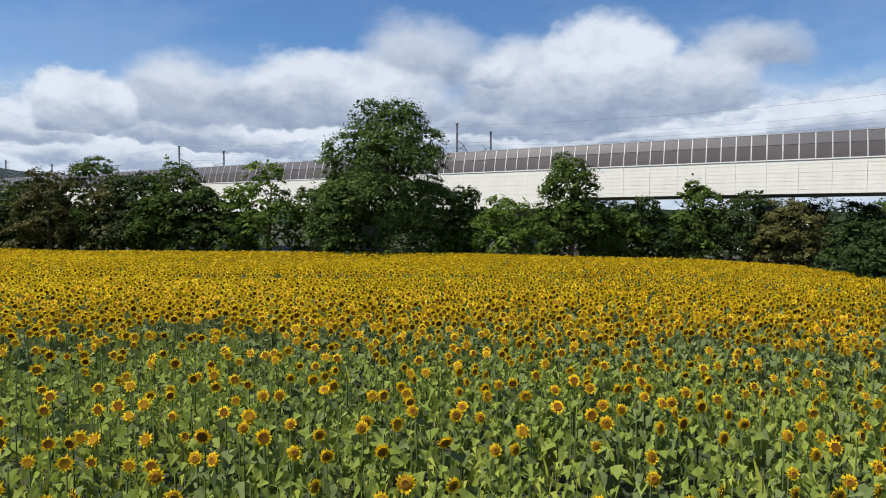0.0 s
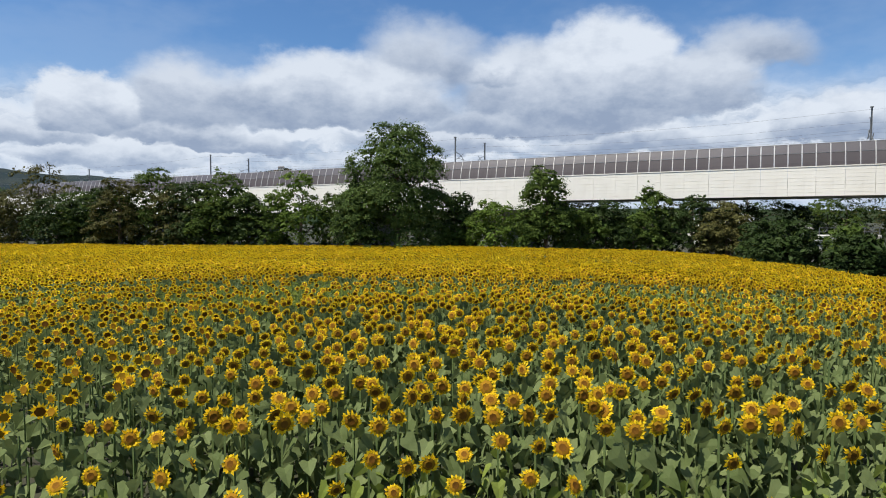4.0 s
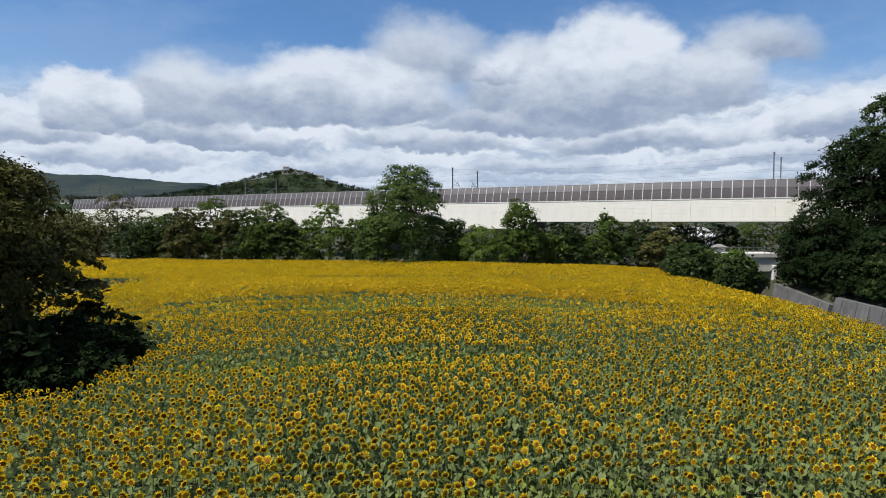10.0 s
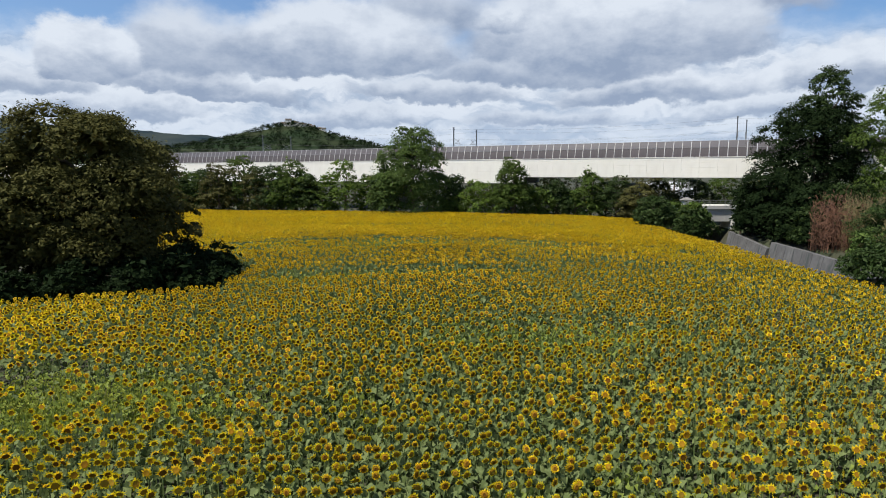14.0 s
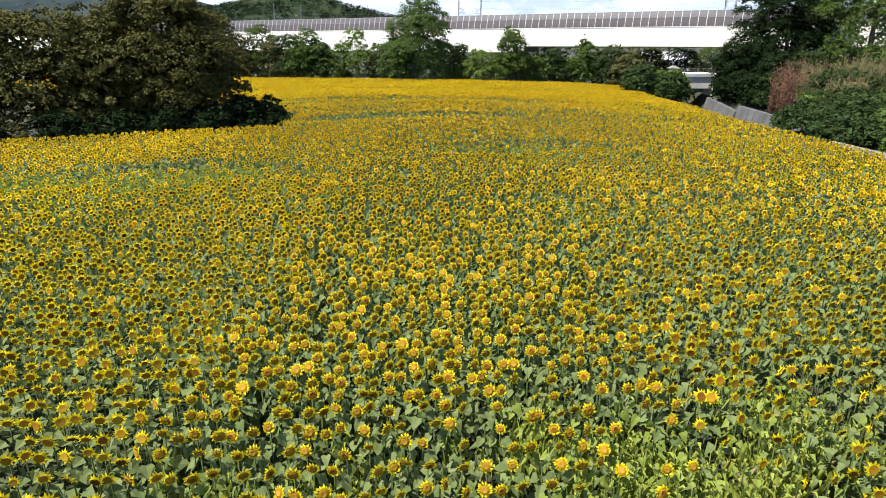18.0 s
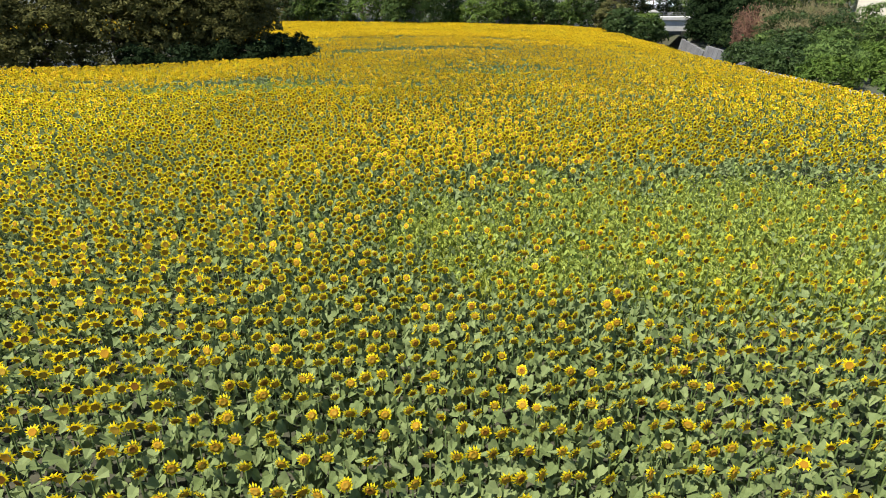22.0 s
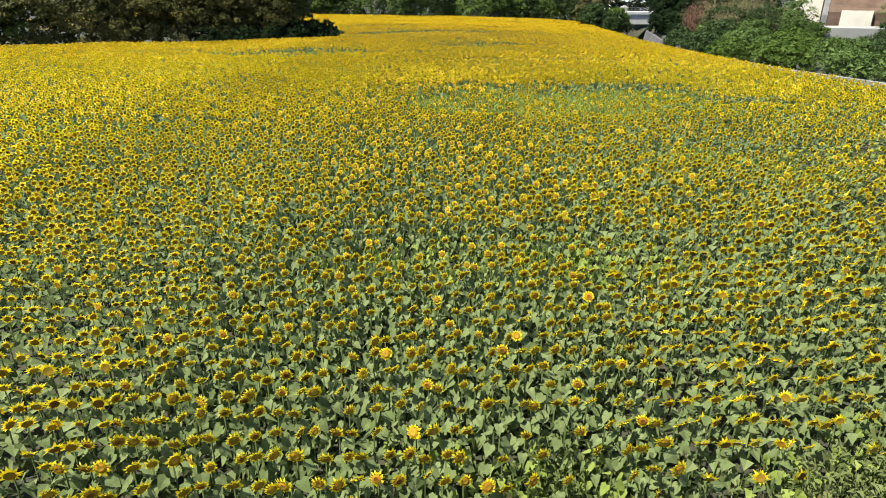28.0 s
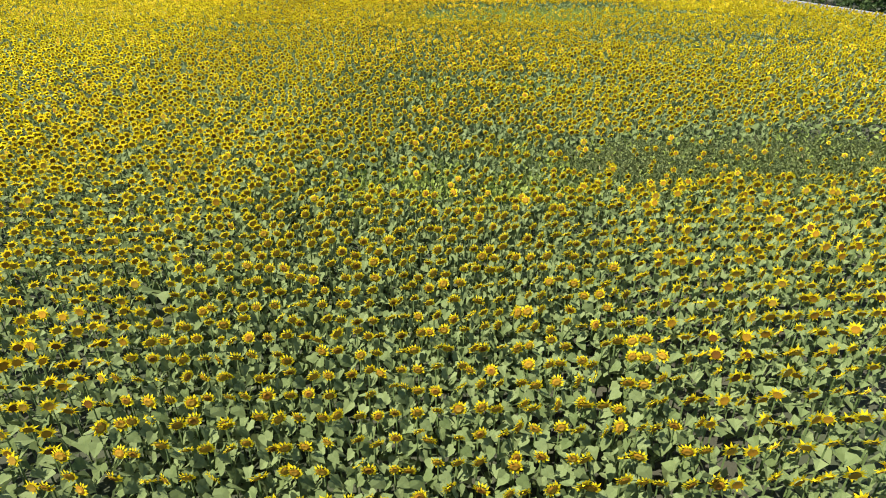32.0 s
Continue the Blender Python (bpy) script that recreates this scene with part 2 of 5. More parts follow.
M_TREE_MID = mat("leaf_mid", (0.030, 0.058, 0.011), (0.092, 0.132, 0.029), 0.5, 0.6, island=0.6, translucent=0.20, spec=0.05)
M_TREE_LIGHT = mat("leaf_light", (0.048, 0.092, 0.012), (0.122, 0.178, 0.030), 0.5, 0.5, island=0.6, translucent=0.2, spec=0.08)
M_TREE_OLIVE = mat("leaf_olive", (0.042, 0.047, 0.014), (0.108, 0.102, 0.033), 0.5, 0.55, island=0.6, translucent=0.15, spec=0.08)
M_REED_RED = mat("reed_red", (0.085, 0.042, 0.026), (0.185, 0.088, 0.052), 0.4, 0.8, island=0.7, translucent=0.15)
M_REED_TAN = mat("reed_tan", (0.10, 0.092, 0.036), (0.21, 0.170, 0.080), 0.4, 0.8, island=0.6, translucent=0.15)
M_BARK = mat("bark", (0.06, 0.045, 0.03), (0.13, 0.10, 0.07), 3.0, 0.9, 0.6)
M_WHITE = mat("white_concrete", (0.70, 0.685, 0.64), (0.79, 0.775, 0.73), 0.5, 0.75, 0.1, stains=0.22, stain_col=(0.56, 0.53, 0.48), per_object=0.3)
M_CONC = mat("grey_concrete", (0.115, 0.115, 0.118), (0.195, 0.193, 0.19), 0.8, 0.9, 0.3, stains=0.8, stain_col=(0.10, 0.10, 0.09))
# streaked concrete; overhanging trees' shade is put into its darkened base colour
M_STREAK_SHADED = mat("shaded_streaked_concrete", (0.050, 0.050, 0.054), (0.108, 0.108, 0.114), 0.9, 0.9, 0.3, stains=1.0, stain_col=(0.026, 0.036, 0.036), per_object=0.35)
M_BED = mat("pale_concrete", (0.22, 0.21, 0.19), (0.32, 0.31, 0.28), 0.5, 0.9, 0.3, c3=(0.22, 0.22, 0.20))
M_CREAM = mat("cream_plaster", (0.46, 0.43, 0.36), (0.56, 0.53, 0.45), 0.4, 0.85, 0.1, stains=0.25, stain_col=(0.42, 0.38, 0.31))
M_PALE = mat("pale_bridge_concrete", (0.40, 0.40, 0.39), (0.54, 0.535, 0.52), 0.6, 0.85, 0.2, stains=0.4, stain_col=(0.34, 0.33, 0.30))
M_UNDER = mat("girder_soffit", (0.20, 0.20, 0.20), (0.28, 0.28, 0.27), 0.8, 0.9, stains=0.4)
M_POST = mat("galvanised_post", (0.34, 0.335, 0.34), (0.43, 0.425, 0.43), 2.0, 0.5, metal=0.2)
M_MAST = mat("mast_steel", (0.16, 0.17, 0.18), (0.24, 0.25, 0.26), 2.0, 0.6, metal=0.4)
M_CABLE = mat("cable", (0.10, 0.10, 0.11), (0.14, 0.14, 0.15), 2.0, 0.6, metal=0.3)
M_PANE_DARK = mat("dark_panel", (0.066, 0.060, 0.067), (0.094, 0.085, 0.092), 0.6, 0.6, per_object=0.5, spec=0.15)
M_DIRT = mat("dirt_bank", (0.070, 0.043, 0.028), (0.115, 0.074, 0.050), 0.6, 0.95, 0.6, c3=(0.060, 0.062, 0.028))
M_ROOF = mat("roof_sheet", (0.34, 0.36, 0.38), (0.46, 0.48, 0.50), 0.8, 0.6)
M_WINDOW = mat("window_glass", (0.04, 0.05, 0.06), (0.07, 0.08, 0.09), 1.0, 0.15)
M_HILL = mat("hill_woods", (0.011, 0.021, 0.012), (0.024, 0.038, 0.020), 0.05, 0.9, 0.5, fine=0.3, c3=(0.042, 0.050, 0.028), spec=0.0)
# far woods with the distance haze mixed into the colour as blue
M_MOUNT_HAZED = mat("hazed_mountain_woods", (0.009, 0.018, 0.029), (0.020, 0.033, 0.041), 0.02, 0.95, 0.3, fine=0.05, c3=(0.036, 0.046, 0.046), spec=0.0)
M_VILLAGE = mat("village_wall", (0.62, 0.58, 0.52), (0.74, 0.70, 0.64), 0.2, 0.85)


def pane_material():
    """Pale see-through noise screen: mostly clear, with a milky tint."""
    m = bpy.data.materials.new("clear_panel")
    m.use_nodes = True
    nt = m.node_tree
    b = nt.nodes["Principled BSDF"]
    b.inputs["Base Color"].default_value, b.inputs["Roughness"].default_value = (0.108, 0.099, 0.109, 1), 0.35
    tr = nt.nodes.new("ShaderNodeBsdfTransparent")
    mx = nt.nodes.new("ShaderNodeMixShader")
    nz = nt.nodes.new("ShaderNodeTexNoise")
    nz.inputs["Scale"].default_value = 0.8
    mr = nt.nodes.new("ShaderNodeMapRange")
    mr.inputs[3].default_value, mr.inputs[4].default_value = 0.76, 0.90
    nt.links.new(nz.outputs[0], mr.inputs[0])
    nt.links.new(mr.outputs[0], mx.inputs[0])
    nt.links.new(tr.outputs[0], mx.inputs[1])
    nt.links.new(b.outputs[0], mx.inputs[2])
    nt.links.new(mx.outputs[0], nt.nodes["Material Output"].inputs[0])
    return m


M_PANE_CLEAR = pane_material()

# ---------- mesh helpers ----------


def tri_mesh(name, V, F, mats, M=None, smooth=False):
    """A mesh from arrays of places and triangles."""
    me = bpy.data.meshes.new(name)
    V, F = np.asarray(V, np.float32), np.asarray(F, np.int32)
    me.vertices.add(len(V))
    me.vertices.foreach_set("co", V.ravel())
    me.loops.add(F.size)
    me.loops.foreach_set("vertex_index", F.ravel())
    me.polygons.add(len(F))
    me.polygons.foreach_set("loop_start", np.arange(0, F.size, 3, dtype=np.int32))
    for m in mats:
        me.materials.append(m)
    if M is not None:
        me.polygons.foreach_set("material_index", np.asarray(M, np.int32))
    me.update(calc_edges=True)
    if not smooth:
        me.shade_flat()
    return me


def part(name, bm, material, parent=None, label=""):
    """One bmesh as one mesh object under a thing."""
    me = bpy.data.meshes.new(name)
    bm.to_mesh(me)
    bm.free()
    if material:
        me.materials.append(material)
    ob = new(name, me)
    ob.parent = parent
    return tagged(ob, label)


def box_into(bm, x0, x1, y0, y1, z0, z1, m=None):
    vs = [bm.verts.new((x, y, z)) for z in (z0, z1) for y in (y0, y1) for x in (x0, x1)]
    fs = [bm.faces.new([vs[i] for i in q]) for q in ((0, 2, 3, 1), (4, 5, 7, 6), (0, 1, 5, 4), (2, 6, 7, 3), (0, 4, 6, 2), (1, 3, 7, 5))]
    if m is not None:
        bmesh.ops.transform(bm, matrix=m, verts=vs)
    return vs, fs


def box_bm(x0, x1, y0, y1, z0, z1, bevel=0.0):
    bm = bmesh.new()
    box_into(bm, x0, x1, y0, y1, z0, z1)
    if bevel:
        bmesh.ops.bevel(bm, geom=bm.edges[:], offset=bevel, segments=1, affect="EDGES")
    return bm


def tube_arrays(path, radii, sides=5):
    """A tapered tube along a path: places and triangles."""
    path = [Vector(p) for p in path]
    V, F = [], []
    for i, p in enumerate(path):
        d = (path[min(i + 1, len(path) - 1)] - path[max(i - 1, 0)]).normalized()
        a = d.orthogonal().normalized()
        b = d.cross(a)
        for k in range(sides):
            t = 2 * math.pi * k / sides
            V.append(p + radii[i] * (math.cos(t) * a + math.sin(t) * b))
    for i in range(len(path) - 1):
        for k in range(sides):
            a, b = i * sides + k, i * sides + (k + 1) % sides
            F += [(a, b, b + sides), (a, b + sides, a + sides)]
    return [tuple(v) for v in V], F


def ground_z(x, y):
    """The lie of the land: a low swell in the field, falling towards the canal."""
    x, y = np.asarray(x, float), np.asarray(y, float)
    z = 0.72 + 0.82 * np.exp(-((x / 15) ** 2) - ((y + 4) / 19) ** 2)
    xr = np.clip(x, 0, 28)
    z = z - 0.0009 * xr**2 * np.clip((y + 70) / 60, 0.25, 1.3)
    z = z - 0.012 * np.clip(-60 - y, 0, 40)
    z = z + 0.05 * np.sin(x * 0.21 + 1.0) * np.cos(y * 0.17)
    far = np.clip((np.hypot(x, y + 20) - 130) / 150, 0, 1)
    return z * (1 - far)


BORDER_Y = [-140, -80, -54, -45, -35, -25, -10, 5, 20, 30, 40, 52.6, 60]
BORDER_X = [44, 37, 31.8, 29.8, 27.8, 26.7, 26.3, 27.2, 27.7, 27.6, 27.6, 28.3, 28.6]


def border_x(y):
    return np.interp(y, BORDER_Y, BORDER_X)


def far_edge_y(x):
    return np.interp(x, [-90, -60, -40, -20, 0, 10, 20, 28], [70, 66, 60, 56, 53.5, 50.5, 50.5, 52.6])


# ---------- ground ----------


def build_ground():
    def axis(near0, near1, step, far):
        a = list(np.arange(near0, near1 + 0.1, step))
        d, p = step, near1
        while p < far:
            d *= 1.35
            p += d
            a.append(p)
        d, p, b = step, near0, []
        while p > -far:
            d *= 1.35
            p -= d
            b.append(p)
        return np.array(b[::-1] + a)
    xs, ys = axis(-70, 80, 2.0, 4600), axis(-130, 90, 2.0, 4600)
    X, Y = np.meshgrid(xs, ys)
    Z = ground_z(X, Y)
    # the canal bed beyond the field's border
    near_side = np.interp(Y, [8, 22, 30, 50], [30.2, 30.6, 34.2, 35.0])
    bed = np.clip((X - near_side) / 2.0, 0, 1) * np.clip((np.where(Y > 42, 44.0, 40.6) - X) / 1.0, 0, 1) * np.clip((Y - 5) / 6, 0, 1) * np.clip((58 - Y) / 6, 0, 1)
    Z = Z - 3.4 * bed
    n, m = X.shape
    idx = np.arange(n * m).reshape(n, m)
    a, b, c, d = idx[:-1, :-1].ravel(), idx[:-1, 1:].ravel(), idx[1:, 1:].ravel(), idx[1:, :-1].ravel()
    F = np.concatenate([np.stack([a, b, c], 1), np.stack([a, c, d], 1)])
    me = tri_mesh("ground", np.stack([X.ravel(), Y.ravel(), Z.ravel()], 1), F, [M_SOIL], smooth=True)
    tagged(new("ground", me), "brown field soil with low green weeds reaching the hills", "ground", kind="structure")


build_ground()

# ---------- hills and far village ----------


def ridge(name, dist, prof, depth, material, label, seed, rough):
    """A hill as a sheet that rises to a crest; prof: bearing (x over y) and crest height."""
    rng = np.random.RandomState(seed)
    us = np.linspace(prof[0][0], prof[-1][0], 320)
    hs = np.interp(us, [p[0] for p in prof], [p[1] for p in prof])
    hs = np.convolve(np.pad(hs, 4, mode="edge"), np.ones(9) / 9, mode="valid")
    rows = 22
    V = []
    for j in range(rows + 1):
        f = j / rows
        for i, u in enumerate(us):
            y = dist - depth * (1 - f)
            r = math.sin(f * math.pi / 2) ** 1.3
            bump = rough * (noise.noise(Vector((u * 22, f * 4, seed))) + 0.5 * noise.noise(Vector((u * 60, f * 9, seed))) + 0.7 * rng.rand())
            V.append((u * y, y, hs[i] * r + bump * hs[i] * (0.35 + 0.65 * r) * 0.25 - 4))
    n = len(us)
    F = []
    for j in range(rows):
        for i in range(n - 1):
            a = j * n + i
            F += [(a, a + 1, a + n + 1), (a, a + n + 1, a + n)]
    me = tri_mesh(name, V, F, [material], smooth=True)
    return tagged(new(name, me), label, "hill", kind="structure")


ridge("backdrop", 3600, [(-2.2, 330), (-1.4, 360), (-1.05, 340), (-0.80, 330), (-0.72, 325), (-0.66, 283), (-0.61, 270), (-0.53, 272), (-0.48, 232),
                         (-0.44, 238), (-0.36, 205), (-0.25, 150), (-0.12, 110), (0.02, 105), (0.06, 92), (0.2, 70), (0.6, 60), (1.4, 60)], 900, M_MOUNT_HAZED,
      "distant wooded mountains tinted blue-green for haze, under cloud", 3, 0.14)
ridge("hill", 1500, [(-1.6, 60), (-0.9, 70), (-0.62, 62), (-0.5, 58), (-0.40, 80), (-0.335, 98), (-0.29, 118), (-0.25, 126), (-0.22, 116), (-0.185, 98), (-0.14, 82),
                     (-0.08, 60), (0.1, 40), (0.8, 30), (1.5, 30)], 420, M_HILL, "wooded green hill with a village on top", 5, 0.22)


def village_house(x, y, z, w, h, tower=False):
    th = new("village_house")
    th.location = (x, y, z)
    part("wall", box_bm(-w / 2, w / 2, -4, 4, -12, h), M_VILLAGE, th)
    bm = bmesh.new()
    a = [bm.verts.new(p) for p in ((-w / 2 - .6, -4.6, h), (w / 2 + .6, -4.6, h), (w / 2 + .6, 4.6, h), (-w / 2 - .6, 4.6, h), (-w / 2, 0, h + 2.4), (w / 2, 0, h + 2.4))]
    for q in ((0, 1, 5, 4), (2, 3, 4, 5), (0, 4, 3), (1, 2, 5)):
        bm.faces.new([a[i] for i in q])
    part("roof", bm, M_DIRT, th)
    for k in range(max(1, int(w // 5))):
        part("window", box_bm(-w / 2 + 2 + k * 5, -w / 2 + 3.4 + k * 5, -4.1, -3.9, h - 4.2, h - 2.2), M_WINDOW, th)
    tagged(th, "pale stone hilltop house with a tiled roof" if not tower else "pale church tower on the hilltop", "house", "hilltop village")


rng = np.random.RandomState(4)
for k, u in enumerate((-0.262, -0.254, -0.247, -0.241, -0.235, -0.229, -0.222, -0.214, -0.205, -0.197)):
    village_house(u * 1485, 1480 - 8 * (k % 2), 127 - 11 * abs(u + 0.25) / 0.03 - 2.5, 9 + 5 * rng.rand(), 5 + 2 * rng.rand() + (4 if k == 1 else 0), k == 1)
for k, (u, y, z) in enumerate(((-0.30, 1400, 78), (-0.62, 1350, 44), (-0.60, 1340, 40), (-0.56, 1350, 48), (-0.45, 1330, 40), (-0.50, 1360, 50), (-0.33, 1360, 62))):
    village_house(u * y, y, z, 14 + 8 * rng.rand(), 8)


# ---------- trees ----------


def leaf_cloud(lobes, n, size, rng, droop=0.3, flat=0.55, spray=9):
    """Many small leaves in sprays on and in a set of lobes (centre, radii): places and triangles."""
    lobes = np.array(lobes, float)
    w = (lobes[:, 3] * lobes[:, 4] + lobes[:, 4] * lobes[:, 5] + lobes[:, 3] * lobes[:, 5])
    m = max(1, n // spray)
    pick = rng.choice(len(lobes), m, p=w / w.sum())
    d = rng.normal(size=(m, 3))
    d /= np.linalg.norm(d, axis=1)[:, None]
    d[:, 2] = np.where(d[:, 2] < -0.5, -d[:, 2], d[:, 2])
    rad = 1.0 - 0.30 * rng.rand(m) ** 1.5
    C = lobes[pick, :3] + d * lobes[pick, 3:6] * rad[:, None]
    n = m * spray
    C, d = np.repeat(C, spray, 0), np.repeat(d, spray, 0)
    P = C + rng.normal(size=(n, 3)) * size * np.array([1.5, 1.5, 1.1]) + d * (rng.rand(n) * size * 1.5)[:, None]
    nrm = d * 0.6 + rng.normal(size=(n, 3)) * 0.5 + np.array([0, 0, 0.45])
    return leaves_at(P, nrm, size, rng, flat, droop)


def leaves_at(P, nrm, size, rng, flat=0.55, droop=0.3):
    """A small four-cornered leaf at each place."""
    n = len(P)
    nrm = nrm / np.linalg.norm(nrm, axis=1)[:, None]
    t = np.cross(nrm, rng.normal(size=(n, 3)))
    t /= np.linalg.norm(t, axis=1)[:, None] + 1e-9
    b = np.cross(nrm, t)
    s = size * (0.6 + 0.8 * rng.rand(n))[:, None]
    V = np.stack([P - t * s, P + b * s * flat + nrm * s * 0.12, P + t * s * 1.1 - nrm * s * droop * 0.4, P - b * s * flat], 1).reshape(-1, 3)
    i = np.arange(n)[:, None] * 4
    F = np.concatenate([i + [0, 1, 2], i + [0, 2, 3]], 1).reshape(-1, 3)
    return V, F


def clumped_leaves(lobes, n, size, rng, clump):
    """Leaves gathered in clumps on the outside of the lobes: each clump a small shelf of leaves that ends in ragged twigs; three-cornered leaves."""
    lobes = np.array(lobes, float)
    w = (lobes[:, 3] * lobes[:, 4] + lobes[:, 4] * lobes[:, 5] + lobes[:, 3] * lobes[:, 5])
    per = 46
    m = max(4, int(n / per * 1.9))
    pick = rng.choice(len(lobes), m, p=w / w.sum())
    d = rng.normal(size=(m, 3))
    d /= np.linalg.norm(d, axis=1)[:, None]
    d[:, 2] = np.where(d[:, 2] < -0.35, -d[:, 2], d[:, 2])
    C = lobes[pick, :3] + d * lobes[pick, 3:6] * (0.84 + 0.22 * rng.rand(m))[:, None]
    q = (C[:, None, :] - lobes[None, :, :3]) / lobes[None, :, 3:6]
    deep = ((q * q).sum(2) < 0.60).any(1)
    C, d = C[~deep], d[~deep]
    keep = rng.permutation(len(C))[:max(4, n // per)]
    C, d = C[keep], d[keep]
    per = max(8, n // len(C))
    rc = clump * (0.55 + 0.75 * rng.rand(len(C)))
    k = len(C) * per
    C, d, rc = np.repeat(C, per, 0), np.repeat(d, per, 0), np.repeat(rc, per)
    o = rng.normal(size=(k, 3))
    o /= np.linalg.norm(o, axis=1)[:, None]
    up = d * 0.7 + np.array([0, 0, 0.6])
    up /= np.linalg.norm(up, axis=1)[:, None]
    side = (o * up).sum(1)
    o = o - up * (np.minimum(side, 0) * 1.3)[:, None]
    reach = rng.rand(k) ** 0.45 * (1 + 0.28 * (rng.rand(k) < 0.07))
    P = C + o * (rc * reach)[:, None] * np.array([1.0, 1.0, 0.66])
    nrm = 0.40 * o + 0.60 * up + 0.42 * rng.normal(size=(k, 3))
    nrm /= np.linalg.norm(nrm, axis=1)[:, None] + 1e-9
    t = np.cross(nrm, rng.normal(size=(k, 3)))
    t /= np.linalg.norm(t, axis=1)[:, None] + 1e-9
    b = np.cross(nrm, t)
    s = size * (0.6 + 0.8 * rng.rand(k))[:, None]
    V = np.stack([P - t * s + b * s * 0.5, P - t * s * 0.6 - b * s * 0.6, P + t * s * 1.15], 1).reshape(-1, 3)
    return V, np.arange(3 * k).reshape(-1, 3)


def tree(x, y, height, rx, ry, n, size, material, label, seed, low=0.05, lobes=9, name="tree", category="tree", narrow=0.0, inner=0.70, clump=0.0, square=2.0):
    """A trunk with limbs and an uneven crown of leaves; low: where the crown begins, as a share of the height."""
    rng = np.random.RandomState(seed)
    z0 = float(ground_z(x, y))
    th = new(name)
    th.location = (x, y, z0)
    th.rotation_euler = (0, 0, 0)
    L = []
    zc0, zc1 = low * height, height
    span = zc1 - zc0
    for k in range(lobes * 2):
        f = (k + 0.5) / (lobes * 2)
        wide = max(0.10, 1 - ((f - 0.40) / 0.62) ** square) ** (1 / square) if f > 0.40 else (0.90 + 0.10 * f / 0.40 if low < 0.06 else 0.60 + 0.40 * f / 0.40)
        wide *= 1 - narrow * f
        a = k * 2.4 + 0.8 * rng.rand()
        off = (0.36 + 0.26 * rng.rand()) * wide
        r = (0.28 + 0.18 * rng.rand()) * (0.55 + 0.45 * wide)
        zz = zc0 + span * (0.06 + 0.84 * f + 0.06 * rng.normal())
        L.append((math.cos(a) * off * rx, math.sin(a) * off * ry, zz, r * rx, r * ry, min(r * 0.5 * (rx + ry) * (0.75 + 0.3 * rng.rand()), span * 0.26)))
    L.append((0, 0, zc0 + span * 0.82, rx * 0.36, ry * 0.36, span * 0.17))
    L.append((0, 0, zc0 + span * 0.36, rx * 0.74, ry * 0.74, span * 0.38))
    core = len(L)
    # small outer tufts break the outline
    for k in range(2 * lobes + 8):
        b = L[rng.randint(len(L))]
        d = rng.normal(size=3)
        d[2] = abs(d[2])
        d /= np.linalg.norm(d)
        q = 0.24 + 0.24 * rng.rand()
        L.append((b[0] + d[0] * b[3] * 0.86, b[1] + d[1] * b[4] * 0.86, min(b[2] + d[2] * b[5] * 0.82, height * 0.96), b[3] * q, b[4] * q, b[5] * q * 1.2))
    V, F = clumped_leaves(L, n, size, rng, clump or 0.075 * (rx + ry))
    V[:, 2] = np.maximum(V[:, 2], 0.02)
    Vs, Fs, off = [V], [F], len(V)
    # the shaded inside of the crown
    inside = np.array(L[:core])
    inside[:, 3:6] *= inner
    Vi, Fi = leaf_cloud(inside, int(n * 0.12), min(size * 2.6, 0.25), rng)
    Vi[:, 2] = np.maximum(Vi[:, 2], 0.02)
    Vs.append(Vi)
    Fs.append(Fi + off)
    mi = np.zeros(sum(len(f) for f in Fs), int)
    me = tri_mesh("crown", np.concatenate(Vs), np.concatenate(Fs), [material], mi)
    cr = new("crown", me)
    cr.parent = th
    r0 = 0.018 * height + 0.05
    lean = rng.normal(size=2) * 0.03 * height
    V, F = tube_arrays([(0, 0, -0.3), (lean[0] * 0.3, lean[1] * 0.3, height * 0.25), (lean[0] * 0.6, lean[1] * 0.6, height * 0.5), (lean[0], lean[1], height * 0.8)],
                       [r0 * 1.3, r0, r0 * 0.7, r0 * 0.25], 7)
    tr = new("trunk", tri_mesh("trunk", V, F, [M_BARK], smooth=True))
    tr.parent = th
    for k in range(5):
        a, f = k * 2.5 + rng.rand(), 0.22 + 0.10 * k
        s = Vector((lean[0] * f, lean[1] * f, height * f))
        e = s + Vector((math.cos(a) * rx * 0.62, math.sin(a) * ry * 0.62, height * (0.14 + 0.08 * rng.rand())))
        V, F = tube_arrays([s, (s + e) / 2 + Vector((0, 0, 0.05 * height)), e], [r0 * 0.5, r0 * 0.33, r0 * 0.1], 5)
        lb = new("limb", tri_mesh("limb", V, F, [M_BARK], smooth=True))
        lb.parent = th
    return tagged(th, label, category)


for k, (u, h) in enumerate(((-0.268, 9), (-0.258, 12), (-0.249, 11), (-0.241, 10), (-0.234, 11), (-0.227, 9), (-0.276, 8))):
    t_ = tree(u * 1478, 1478, h, h * 0.45, h * 0.4, 260, 1.1, M_TREE_DARK, "dark hilltop pine beside the village", 700 + k, low=0.45, lobes=5, name="pine", category="tree")
    t_.location.z = 122 - 12 * abs(u + 0.25) / 0.03

# woods on the near hill
rng = np.random.RandomState(77)
woods = []
